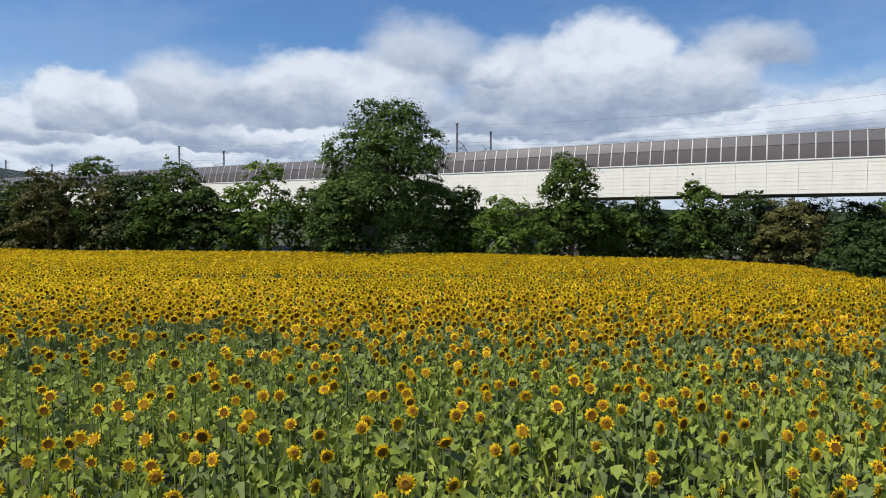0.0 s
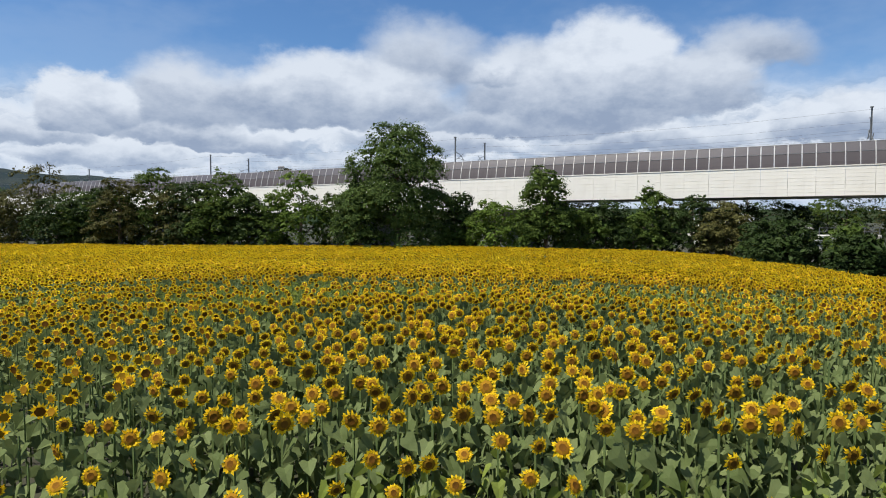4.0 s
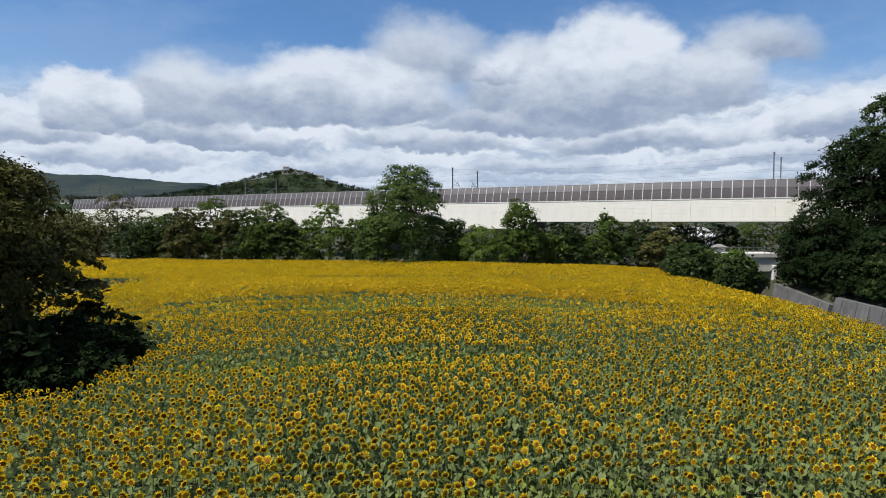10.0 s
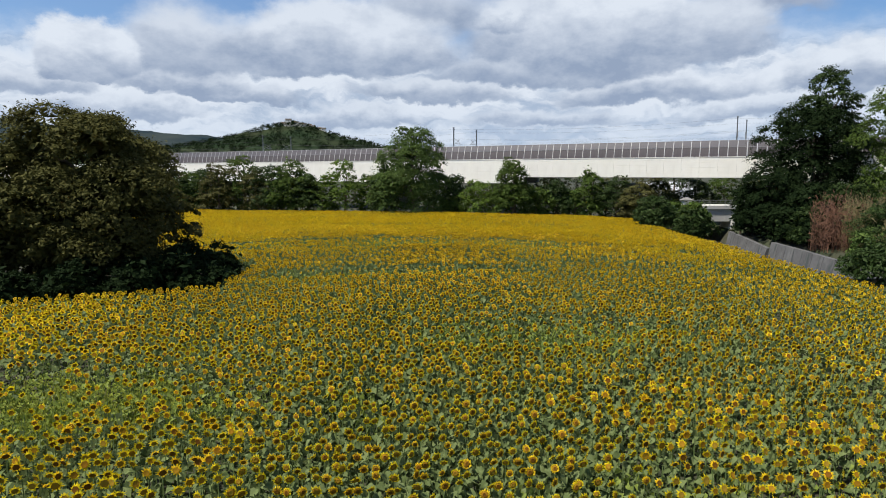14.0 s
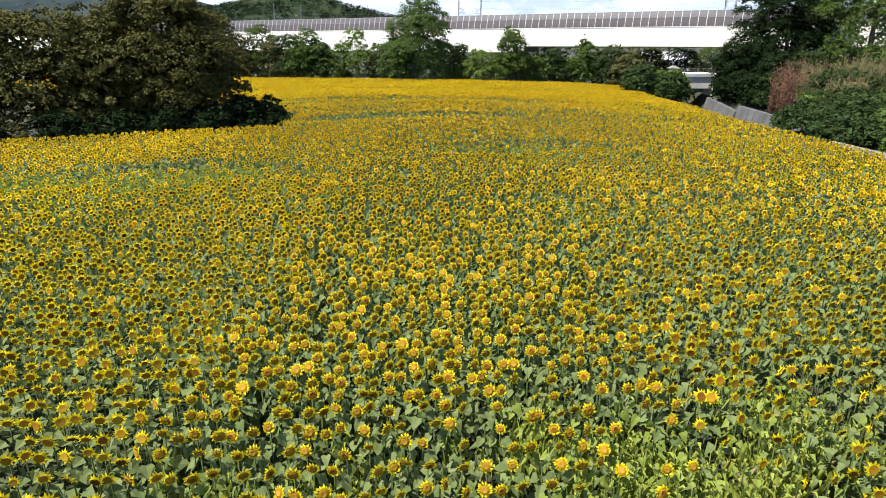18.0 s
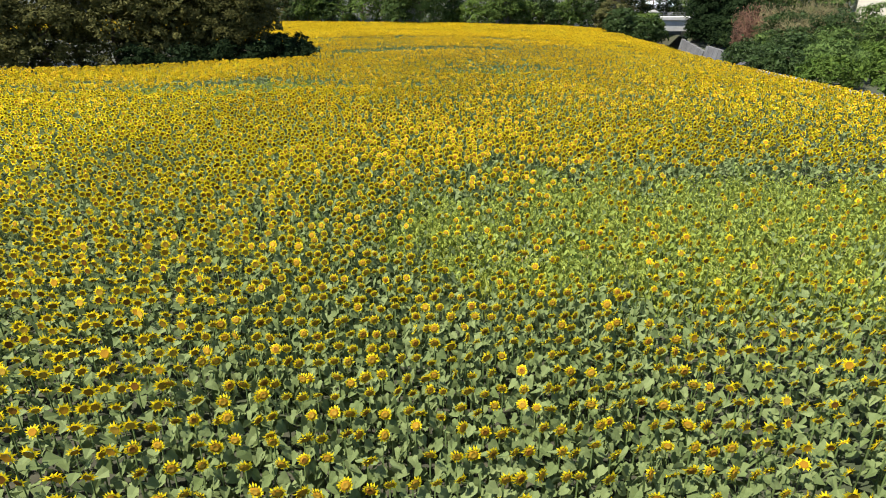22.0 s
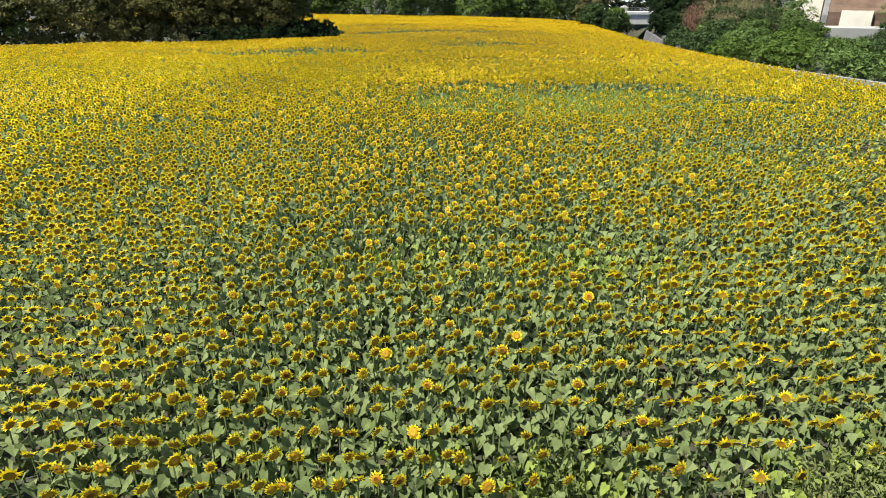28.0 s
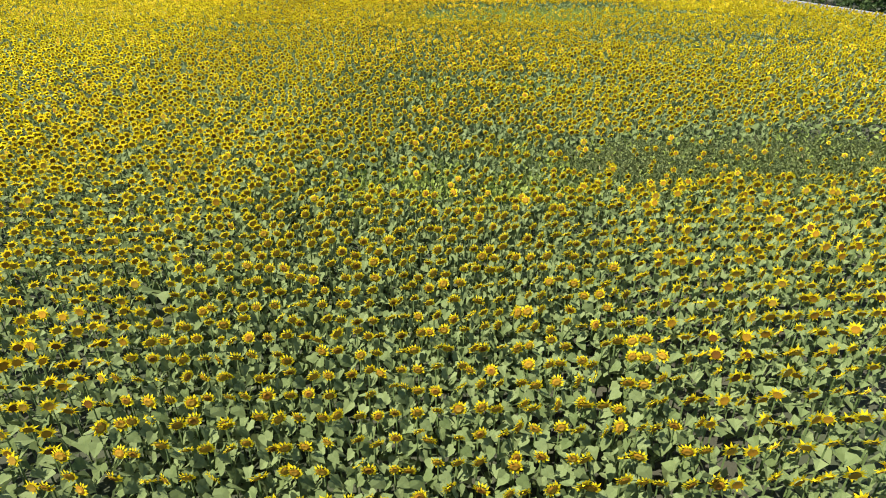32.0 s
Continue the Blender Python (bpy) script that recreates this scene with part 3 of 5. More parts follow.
for k in range(1500):
    u, f = -0.62 + 0.72 * rng.rand(), 0.35 + 0.65 * rng.rand()
    y = 1500 - 420 * (1 - f)
    h = np.interp(u, [-0.62, -0.5, -0.40, -0.335, -0.29, -0.25, -0.22, -0.185, -0.14, -0.08, 0.1], [62, 58, 80, 98, 118, 126, 116, 98, 82, 60, 40])
    r = 2.5 + 3.5 * rng.rand()
    woods.append((u * y, y, h * math.sin(f * math.pi / 2) ** 1.3 + 1.0, r, r, r * 0.7))
V, F = leaf_cloud(woods, 42000, 1.5, rng)
tagged(new("hill_woods", tri_mesh("hill_woods", V, F, [M_TREE_SHADED])), "dark woods covering the village hill", "woods", kind="stuff")

G_, D_, LT, OL = M_TREE_MID, M_TREE_DARK, M_TREE_LIGHT, M_TREE_OLIVE
# hedge and trees along the far edge of the field: x, y, height, rx, ry, leaves, material
HEDGE = [
    (-57, 66, 8.2, 4.4, 3.6, 1500, OL), (-45.2, 63.5, 8.0, 4.0, 3.4, 1500, G_), (-32.0, 60.5, 8.2, 3.4, 3.0, 1500, OL), (-27.4, 59.2, 8.6, 3.2, 3.0, 1500, G_), (-23.0, 58.6, 7.6, 2.8, 2.8, 1300, D_), (-40.6, 62, 8.6, 3.6, 3.2, 1400, D_),
    (-70, 70, 8.8, 6.0, 4, 1700, G_), (-61, 68, 8.9, 5.2, 4, 1700, G_), (-52.6, 67, 10.9, 5.6, 4, 2000, OL), (-47, 62, 6.9, 4.2, 3.4, 1500, D_),
    (-42.9, 65, 8.3, 5.0, 4, 1700, G_), (-38.5, 60, 8.9, 3.6, 3.2, 1600, OL), (-34.8, 62, 10.6, 4.2, 3.6, 1900, G_), (-29.5, 60, 9.0, 4.0, 3.4, 1700, D_), (-25.2, 59.5, 9.6, 4.0, 3.4, 1800, G_),
    (-20.6, 58, 6.1, 2.9, 2.6, 1200, G_), (-16.7, 57.5, 9.2, 3.6, 3.2, 1700, LT), (-12.2, 58, 7.4, 2.9, 2.8, 1400, G_),
    (-9.4, 55.6, 8.2, 2.9, 2.6, 1700, D_), (1.8, 56, 7.2, 2.4, 2.6, 1200, D_), (5.6, 54.5, 6.3, 3.9, 2.8, 1700, LT), (0.6, 54.6, 3.6, 2.2, 1.8, 900, G_),
    (14.6, 54, 5.4, 3.0, 2.6, 1300, G_), (18.2, 56, 6.2, 3.2, 2.8, 1400, D_), (21.5, 57, 5.2, 3.0, 2.8, 1300, G_), (24.6, 59.5, 8.6, 2.9, 2.8, 1500, G_),
    (28.6, 58, 7.6, 3.6, 3.0, 1600, D_), (31.6, 55.5, 6.2, 3.2, 3.0, 1700, OL), (30.6, 45.5, 5.0, 2.8, 2.6, 1400, D_), (28.9, 38.5, 4.9, 2.8, 2.8, 1700, D_), (32.2, 34.4, 3.7, 2.4, 2.4, 1600, D_), (34.6, 48.0, 4.2, 2.2, 2.2, 1200, G_), (33.2, 37.0, 4.3, 2.0, 2.4, 1700, G_),
    (37.5, 64, 6.6, 4.0, 3.0, 1300, D_), (45, 66, 7.0, 4.4, 3.0, 1300, D_), (14, 78, 7.0, 4.4, 3.0, 1100, D_), (22, 76, 6.6, 4.4, 3.0, 1100, OL), (31, 74, 6.6, 4.4, 3.0, 1100, D_),
    (52, 70, 7.5, 4.6, 3.0, 1100, G_), (41, 80, 8.0, 5.5, 3.0, 1100, OL),
]
HEDGE += [(x, 100 - 0.5 * x + 6 * (k % 2), 8.5 + (k * 37 % 5) * 0.5, 6.5, 4, 1000, D_ if k % 3 else OL) for k, x in enumerate(range(-16, 92, 9))]
WORDS = {"leaf_mid": "dense green field-edge bush with small leaves", "leaf_dark": "dark green shrub in the field-edge hedge",
         "leaf_light": "fresh light green bush at the field edge", "leaf_olive": "dull olive-green bush in the hedge"}
for k, (x, y, h, rx, ry, n, m) in enumerate(HEDGE):
    tree(x, y, h, rx * 1.25, ry, int(n * 5.2), 0.112, m, WORDS[m.name], 100 + k, low=0.0, lobes=9, name="bush", category="bush")
tree(-5.2, 54.8, 13.9, 7.2, 5.0, 46000, 0.11, M_TREE_FULL, "tall round dark green broadleaf tree at the field edge", 11, low=0.03, lobes=20, narrow=0.0)
tree(10.6, 52.3, 9.9, 4.2, 3.0, 17000, 0.10, G_, "pointed green young tree at the field edge", 12, low=0.02, lobes=9, narrow=0.18)
# the great bushes that cut into the field
BIG = [(-21.3, -8.2, 11.2, 5.6, 5.2, 19500, OL, 21), (-25.8, -9.4, 9.2, 5.2, 5.2, 6100, D_, 29), (-30.5, -11.4, 9.4, 6.0, 5.2, 6500, OL, 22), (-35.5, -14.0, 8.2, 5.4, 5.2, 5000, D_, 30),
       (-40.0, -15.6, 9.4, 6.0, 5.2, 5000, D_, 23), (-45.5, -19.0, 7.6, 5.4, 5, 3600, OL, 36), (-50.0, -20.5, 8.2, 6.0, 5, 3400, G_, 24),
       (-57, -24, 7.6, 6.4, 5, 3000, OL, 25), (-65, -27.5, 8.0, 7.0, 5, 2600, G_, 26), (-31, -2, 9.4, 6, 5, 1600, D_, 27), (-44, -6, 9.2, 7, 5, 1500, OL, 28), (-21.8, -1.6, 7.5, 4.4, 4, 2200, D_, 37)]
# low shrubs whose near-black leaves paint the big tree's shade
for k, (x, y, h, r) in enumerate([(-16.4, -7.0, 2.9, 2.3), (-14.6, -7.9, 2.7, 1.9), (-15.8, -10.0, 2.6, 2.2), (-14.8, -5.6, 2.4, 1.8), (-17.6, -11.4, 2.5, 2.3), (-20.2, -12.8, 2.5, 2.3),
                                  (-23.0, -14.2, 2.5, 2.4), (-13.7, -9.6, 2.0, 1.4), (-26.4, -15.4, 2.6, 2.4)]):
    tree(x, y, h, r, r, 5200, 0.08, M_TREE_SHADED, "low dark shrub in the shade of the big tree", 60 + k, low=0.0, lobes=6, name="bush", category="bush")
for x, y, h, rx, ry, n, m, s in BIG:
    tree(x, y, h, rx, ry, int(n * 3.1), 0.095 if n > 9000 else 0.125 if n > 4000 else 0.16, m if m is G_ else M_TREE_BROAD, "broad dark olive-green broadleaf tree reaching the ground in the field", s, low=0.0, lobes=15, square=2.8)
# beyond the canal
# great tree and its undershrubs: their shaded side is painted as dark leaves
tree(50.0, 38.8, 16.8, 10.0, 6.8, 48000, 0.15, M_TREE_SHADED, "massive dark green tree beside the railway viaduct", 31, low=0.02, lobes=18, square=3.2, clump=1.3, inner=0.82)
tree(52.4, 40.5, 22.8, 5.6, 4.2, 17000, 0.14, D_, "tall slender tree rising above the dark tree", 32, low=0.30, lobes=11)
tree(43.8, 36.5, 8.5, 5.0, 4.0, 14000, 0.13, M_TREE_SHADED, "dark shrub under the great tree", 34, low=0.0, lobes=8, name="bush", category="bush")
tree(44.5, 30.0, 7.0, 4.6, 4.0, 12000, 0.13, M_TREE_SHADED, "dark shrub under the great tree", 35, low=0.0, lobes=8, name="bush", category="bush")
tree(54.4, 26.5, 20.3, 7.4, 5.0, 24000, 0.13, G_, "tall light green tree with an open crown", 33, low=0.18, lobes=13)
for k, (x, y, h, rx, ry, n, m) in enumerate([
        (47.0, 27.0, 7.0, 4.6, 4, 2600, D_), (52.5, 22.0, 6.8, 4.6, 4, 2400, M_TREE_FULL), (44.6, 16.0, 5.4, 4.6, 4, 2600, D_), (42.4, 10.0, 3.6, 3.6, 4, 2200, D_), (49.5, 15.0, 5.0, 4.4, 4, 2200, D_),
        (43.6, 4.0, 3.4, 4.2, 4, 2200, M_TREE_FULL), (39.5, -4, 2.8, 4.0, 3.6, 2000, M_TREE_FULL), (47, -3, 2.4, 4.4, 4, 2000, M_BRAMBLE), (50, 6, 2.2, 4.2, 4, 1900, M_BRAMBLE), (40.0, -13, 2.5, 4.0, 3.6, 1900, M_BRAMBLE), (46.5, -13, 2.2, 4.4, 4, 1900, M_BRAMBLE),
        (53, -7, 1.8, 4.4, 4, 1700, M_TREE_FULL), (33.8, 2, 2.5, 3.4, 3.4, 2200, D_), (33.2, -6, 2.3, 3.4, 3.4, 2200, D_), (43.2, 31.0, 4.6, 2.6, 2.6, 2400, D_), (43.4, 35.6, 5.4, 2.4, 2.6, 2200, D_), (42.6, 40.6, 6.6, 2.8, 2.8, 2600, M_TREE_SHADED), (38.4, 1.6, 3.4, 3.4, 3.2, 2200, D_), (47.0, 9.0, 5.2, 4.2, 3.6, 2600, D_), (54.0, 12.0, 5.0, 4.4, 3.8, 2400, M_TREE_FULL), (57.5, 20.0, 6.2, 3.4, 3.2, 2400, M_TREE_FULL), (62.6, 22.5, 2.8, 3.4, 3.0, 2200, M_BRAMBLE), (33.4, -15, 2.3, 3.4, 3.4, 1900, M_BRAMBLE), (35.0, -24, 2.3, 3.6, 3.4, 1800, M_BRAMBLE), (37, -33, 2.4, 3.6, 3.4, 1700, M_TREE_FULL),
        (39.5, -42, 2.6, 3.8, 3.4, 1600, D_), (41.0, -23, 2.6, 3.8, 3.4, 1800, M_TREE_FULL), (47.0, -24, 4.6, 4.6, 4, 1900, D_), (42.0, -33, 3.4, 4.0, 3.6, 1600, D_),
        (54, -24, 5.0, 4.6, 4, 1700, D_), (43.0, 27.0, 4.2, 2.8, 3.4, 2200, D_), (42.2, 14.5, 2.8, 2.6, 3.4, 1700, M_TREE_FULL), (57, 31, 8.0, 5.4, 4.5, 2400, D_), (62.5, 27, 3.0, 3.4, 3, 1500, D_), (80.5, 26.5, 7.5, 4.4, 4, 3200, M_TREE_FULL), (86, 23, 8.0, 5.0, 4, 3200, D_), (75.5, 21.5, 2.6, 3.0, 3, 2200, D_)]):
    tree(x, y, h, rx, ry, int(n * 3.3), 0.09, m, "thick green bramble on the canal bank", 300 + k, low=0.0, lobes=6, name="bush", category="bush")
tree(53.6, -16, 16.5, 6.2, 5.4, 24000, 0.14, M_TREE_BROAD, "dark tree with hanging foliage beside the bank path", 41, low=0.34, lobes=11)
tree(62, -30, 13.0, 6.0, 5.0, 13000, 0.12, D_, "dark tree beside the bank path", 42, low=0.12, lobes=11)


# shrubs behind the canal wall, shade painted into their leaf colour
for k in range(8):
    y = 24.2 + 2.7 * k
    tree(42.2 + 0.3 * (k % 2), y, 3.4 + 0.5 * (k % 3), 2.0, 2.0, 4200, 0.08, M_TREE_SHADED, "dark shrub in the shade behind the canal wall", 820 + k, low=0.0, lobes=6, name="bush", category="bush")


def reeds(x, y, n, h, r, material, label, seed):
    rng = np.random.RandomState(seed)
    V, F = [], []
    for k in range(n):
        a, q = rng.rand() * 6.28, r * math.sqrt(rng.rand())
        px, py = q * math.cos(a), q * math.sin(a)
        hh = h * (0.55 + 0.45 * rng.rand())
        lx, ly = rng.normal(size=2) * 0.11 * hh
        w = 0.009 + 0.012 * rng.rand()
        c, s = math.cos(a * 3) * w, math.sin(a * 3) * w
        b = len(V)
        V += [(px - c, py - s, 0), (px + c, py + s, 0), (px + lx * 0.5 - c, py + ly * 0.5 - s, hh * 0.6), (px + lx * 0.5 + c, py + ly * 0.5 + s, hh * 0.6), (px + lx * 1.4, py + ly * 1.4, hh)]
        F += [(b, b + 1, b + 3), (b, b + 3, b + 2), (b + 2, b + 3, b + 4)]
        for j in range(14):      # feathery side leaves
            zz = hh * (0.15 + 0.83 * rng.rand())
            f = zz / hh
            d = rng.normal(size=3) * np.array([0.10, 0.10, 0.16]) + [0, 0, 0.22]
            p = np.array([px + lx * f, py + ly * f, zz])
            b = len(V)
            V += [tuple(p), tuple(p + d + [0, 0, 0.10]), tuple(p + d * 1.7 - [0, 0, 0.12])]
            F += [(b, b + 1, b + 2)]
    ob = new("reeds", tri_mesh("reeds", V, F, [material]))
    ob.location = (x, y, float(ground_z(x, y)))
    tagged(ob, label, "reeds", kind="stuff")


reeds(42.6, 21.8, 150, 5.8, 2.4, M_REED_RED, "reddish-brown withered reeds on the canal bank", 51)
reeds(45.4, 24.5, 130, 6.6, 3.0, M_REED_RED, "reddish-brown withered reeds on the canal bank", 55)
reeds(45.6, 20.0, 420, 6.2, 2.9, M_REED_TAN, "tan dry reeds on the canal bank", 52)
reeds(50.0, 19.0, 460, 7.0, 3.2, M_REED_TAN, "tan dry reeds on the canal bank", 53)
reeds(43.6, 11.5, 300, 4.9, 2.4, M_REED_TAN, "tan dry reeds on the canal bank", 54)
reeds(48.6, 12.5, 300, 5.6, 2.6, M_REED_TAN, "tan dry reeds on the canal bank", 56)


# ---------- railway viaduct ----------
VX0, VY0 = 0.0, 75.6                    # a point of the barrier's foot
VDIR = Vector((0.8815, -0.4722, 0))     # along the line
VNRM = Vector((-0.4722, -0.8815, 0))    # towards the field
VM = Matrix(((VDIR.x, VNRM.x, 0, VX0), (VDIR.y, VNRM.y, 0, VY0), (0, 0, 1, 0), (0, 0, 0, 1)))   # local: s along, n towards the field, z
STEP = 1.35
S0, S1 = -108.0, 81.0                   # the screened stretch
Z_TOP, Z_WALL, Z_BOT, Z_DEEP = 13.35, 10.72, 7.55, 6.42


viaduct = new("viaduct")
viaduct.matrix_world = VM
tagged(viaduct, "long white concrete railway viaduct with panelled side walls", "viaduct", kind="structure")


def prism(bm, prof, s0, s1):
    """A profile of (n, z) drawn out along s."""
    a = [bm.verts.new((s0, n, z)) for n, z in prof]
    b = [bm.verts.new((s1, n, z)) for n, z in prof]
    k = len(prof)
    for i in range(k):
        bm.faces.new((a[i], a[(i + 1) % k], b[(i + 1) % k], b[i]))
    bm.faces.new(a[::-1])
    bm.faces.new(b)


def wall_panel(zb):
    """One parapet panel with shallow horizontal boards."""
    bm = bmesh.new()
    rows = 8
    for k in range(rows):
        z0, z1 = zb + (Z_WALL - zb) * k / rows, zb + (Z_WALL - zb) * (k + 1) / rows
        out = 0.007 * (k % 2)
        prism(bm, [(-0.18, z0), (out, z0 + 0.006), (out, z1 - 0.006), (-0.18, z1)][::-1], 0.012, 2 * STEP - 0.012)
    me = bpy.data.meshes.new("wall_panel")
    bm.to_mesh(me)
    bm.free()
    me.materials.append(M_WHITE)
    return me


DEEP_S = 15.0
deep, shallow = wall_panel(Z_DEEP), wall_panel(Z_BOT)
s = S0 - 60 * STEP
while s < S1 - 1:
    ob = new("wall_panel", deep if s < DEEP_S else shallow)
    ob.parent = viaduct
    ob.location = (s, 0, 0)
    s += 2 * STEP
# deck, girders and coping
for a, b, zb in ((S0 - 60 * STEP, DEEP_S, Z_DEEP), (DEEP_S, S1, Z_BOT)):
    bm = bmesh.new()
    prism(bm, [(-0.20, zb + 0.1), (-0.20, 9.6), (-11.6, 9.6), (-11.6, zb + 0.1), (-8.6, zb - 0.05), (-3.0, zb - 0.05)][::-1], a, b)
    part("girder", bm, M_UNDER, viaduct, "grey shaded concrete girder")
    bm = bmesh.new()
    prism(bm, [(0.06, Z_WALL), (0.06, Z_WALL + 0.10), (-0.26, Z_WALL + 0.10), (-0.26, Z_WALL)], a, b)
    part("coping", bm, M_WHITE, viaduct)
    bm = bmesh.new()
    prism(bm, [(-11.4, 9.6), (-11.4, Z_WALL - 0.4), (-11.7, Z_WALL - 0.4), (-11.7, 9.6)], a, b)
    part("far_parapet", bm, M_WHITE, viaduct)
for s in range(-140, 77, 25):
    bm = bmesh.new()
    prism(bm, [(-2.6, -1), (-2.6, 5.2), (-1.4, 6.5), (-10.2, 6.5), (-9.0, 5.2), (-9.0, -1)], s - 1.1, s + 1.1)
    bmesh.ops.bevel(bm, geom=bm.edges[:], offset=0.12, segments=1, affect="EDGES")
    part("pier", bm, M_CONC, viaduct, "grey concrete pier")

# noise screen: leaning posts, dark lower panels, pale clear upper panels
barrier = new("noise_barrier")
barrier.matrix_world = VM
tagged(barrier, "grey noise screen with slender posts and clear upper panels", "noise barrier")


def lean(z):
    return -0.78 * ((z - Z_WALL) / (Z_TOP - Z_WALL)) ** 1.25


zs = [Z_WALL + (Z_TOP - Z_WALL) * k / 5 for k in range(6)]
bm = bmesh.new()
ring = []
for z in zs:
    n = lean(z)
    ring.append([bm.verts.new((sx, n + dn, z)) for sx, dn in ((-0.04, 0.06), (0.04, 0.06), (0.04, -0.10), (-0.04, -0.10))])
for a, b in zip(ring, ring[1:]):
    for i in range(4):
        bm.faces.new((a[i], a[(i + 1) % 4], b[(i + 1) % 4], b[i]))
bm.faces.new(ring[-1])
bm.faces.new(ring[0][::-1])
post_me = bpy.data.meshes.new("post")
bm.to_mesh(post_me)
bm.free()
post_me.materials.append(M_POST)


def pane_mesh(name, k0, k1, material):
    bm = bmesh.new()
    pr = []
    for z in zs[k0:k1 + 1]:
        pr.append((lean(z) + 0.015, z))
    for z in zs[k0:k1 + 1][::-1]:
        pr.append((lean(z) - 0.015, z))
    prism(bm, pr[::-1], 0.056, STEP - 0.056)
    me = bpy.data.meshes.new(name)
    bm.to_mesh(me)
    bm.free()
    me.materials.append(material)
    return me


low_me, high_me = pane_mesh("lower_panel", 0, 3, M_PANE_DARK), pane_mesh("upper_panel", 3, 5, M_PANE_CLEAR)
n_posts = int((S1 - S0) / STEP)
for k in range(n_posts + 1):
    s = S0 + k * STEP
    for nm, me in (("post", post_me),) + ((("lower_panel", low_me), ("upper_panel", high_me)) if k < n_posts else ()):
        ob = new(nm, me)
        ob.parent = barrier
        ob.location = (s, 0, 0)
for z in (zs[3], zs[5]):
    bm = bmesh.new()
    n = lean(z)
    prism(bm, [(n + 0.05, z - 0.03), (n + 0.05, z + 0.03), (n - 0.05, z + 0.03), (n - 0.05, z - 0.03)], S0, S1)
    part("rail", bm, M_POST if z == zs[5] else M_MAST, barrier)


# overhead line masts in pairs, 50 m apart
def mast(s, n, side):
    th = new("catenary_mast")
    th.matrix_world = VM @ Matrix.Translation((s, n, 9.6))
    h = 17.0 - 9.6
    bm = bmesh.new()
    for dx in (-0.08, 0.06):
        box_into(bm, dx, dx + 0.02, -0.09, 0.09, 0, h)
    box_into(bm, -0.06, 0.06, -0.012, 0.012, 0, h)
    part("pole", bm, M_MAST, th)
    bm = bmesh.new()
    box_into(bm, -0.16, 0.16, -0.2, 0.2, h, h + 0.08)
    part("cap", bm, M_MAST, th)
    for z, l in ((h - 0.35, 0.55), (h - 1.3, 0.5)):
        part("bracket", box_bm(-0.03, 0.03, min(0, side * l), max(0, side * l), z, z + 0.06), M_MAST, th)
    for p in ([(0, 0, h - 3.2), (0, side * 1.6, h - 2.6), (0, side * 2.6, h - 2.1)], [(0, 0, h - 2.0), (0, side * 1.5, h - 2.3), (0, side * 2.8, h - 3.0)], [(0, side * 0.9, h - 2.9), (0, side * 2.9, h - 3.05)]):
        V, F = tube_arrays(p, [0.045] * len(p), 5)
        ob = new("cantilever", tri_mesh("cantilever", V, F, [M_MAST]))
        ob.parent = th
    tagged(th, "dark steel catenary mast with a cantilever arm above the viaduct", "mast", "catenary masts")


SB = 1.0
for k in range(-4, 2):
    mast(SB + 50 * k, -1.75, -1)
    mast(SB + 50 * k + 0.9, -10.2, 1)
for n, z in ((-4.4, 15.0), (-4.4, 13.9), (-7.8, 15.0), (-7.8, 13.9), (-1.2, 16.7), (-10.7, 16.6)):
    pts = []
    for k in range(-4, 2):
        for f in (0, 0.25, 0.5, 0.75):
            pts.append((SB + 50 * (k + f), n, z - 0.7 * (1 - (2 * f - 1) ** 2) * (z > 14)))
    V, F = tube_arrays(pts, [0.011] * len(pts), 4)
    ob = new("overhead_wire", tri_mesh("overhead_wire", V, F, [M_CABLE]))
    ob.matrix_world = VM
    tagged(ob, "thin dark overhead railway wire between the masts", "wire", "overhead wires")

# the viaduct's end: abutment, pillar, bank
abut = new("abutment")
abut.matrix_world = VM
tagged(abut, "cream concrete abutment at the end of the viaduct", "abutment", kind="structure")
bm = bmesh.new()
prism(bm, [(0.35, -1), (0.35, 7.45), (-11, 7.45), (-11, -1)][::-1], 76.6, 81.4)
bmesh.ops.bevel(bm, geom=bm.edges[:], offset=0.05, segments=1, affect="EDGES")
part("wall", bm, M_CREAM, abut)
bm = bmesh.new()
prism(bm, [(0.55, 7.46), (0.55, 7.72), (-11, 7.72), (-11, 7.46)][::-1], 76.4, 81.5)
part("ledge", bm, M_CREAM, abut)
# wing wall falling towards the field
bm = bmesh.new()
prism(bm, [(2.6, -1), (2.6, 3.4), (0.4, 9.2), (-9, 9.2), (-9, -1)][::-1], 81.55, 82.5)
part("wing_wall", bm, M_CONC, abut, "grey sloping wing wall")
bm = bmesh.new()
prism(bm, [(0.3, 8.9), (0.3, 13.0), (-4.0, 13.0), (-4.0, 8.9)][::-1], 82.6, 86.0)
block = part("end_block", bm, M_CREAM, abut)
for z in (9.7, 10.5, 11.3, 12.1):
    part("louvre", box_bm(83.0, 85.6, 0.28, 0.33, z, z + 0.42), M_WINDOW, block)
bm = bmesh.new()
prism(bm, [(3.4, -1), (3.4, 4.3), (2.9, 4.3), (2.9, -1)][::-1], 84.6, 89.6)
part("low_wall", bm, M_CREAM, abut, "low pale retaining wall")
bm = bmesh.new()
prism(bm, [(2.8, -1), (2.8, 4.0), (-0.2, 8.7), (-9, 8.7), (-9, -1)][::-1], 82.55, 112)
bmesh.ops.subdivide_edges(bm, edges=bm.edges[:], cuts=5, use_grid_fill=True)
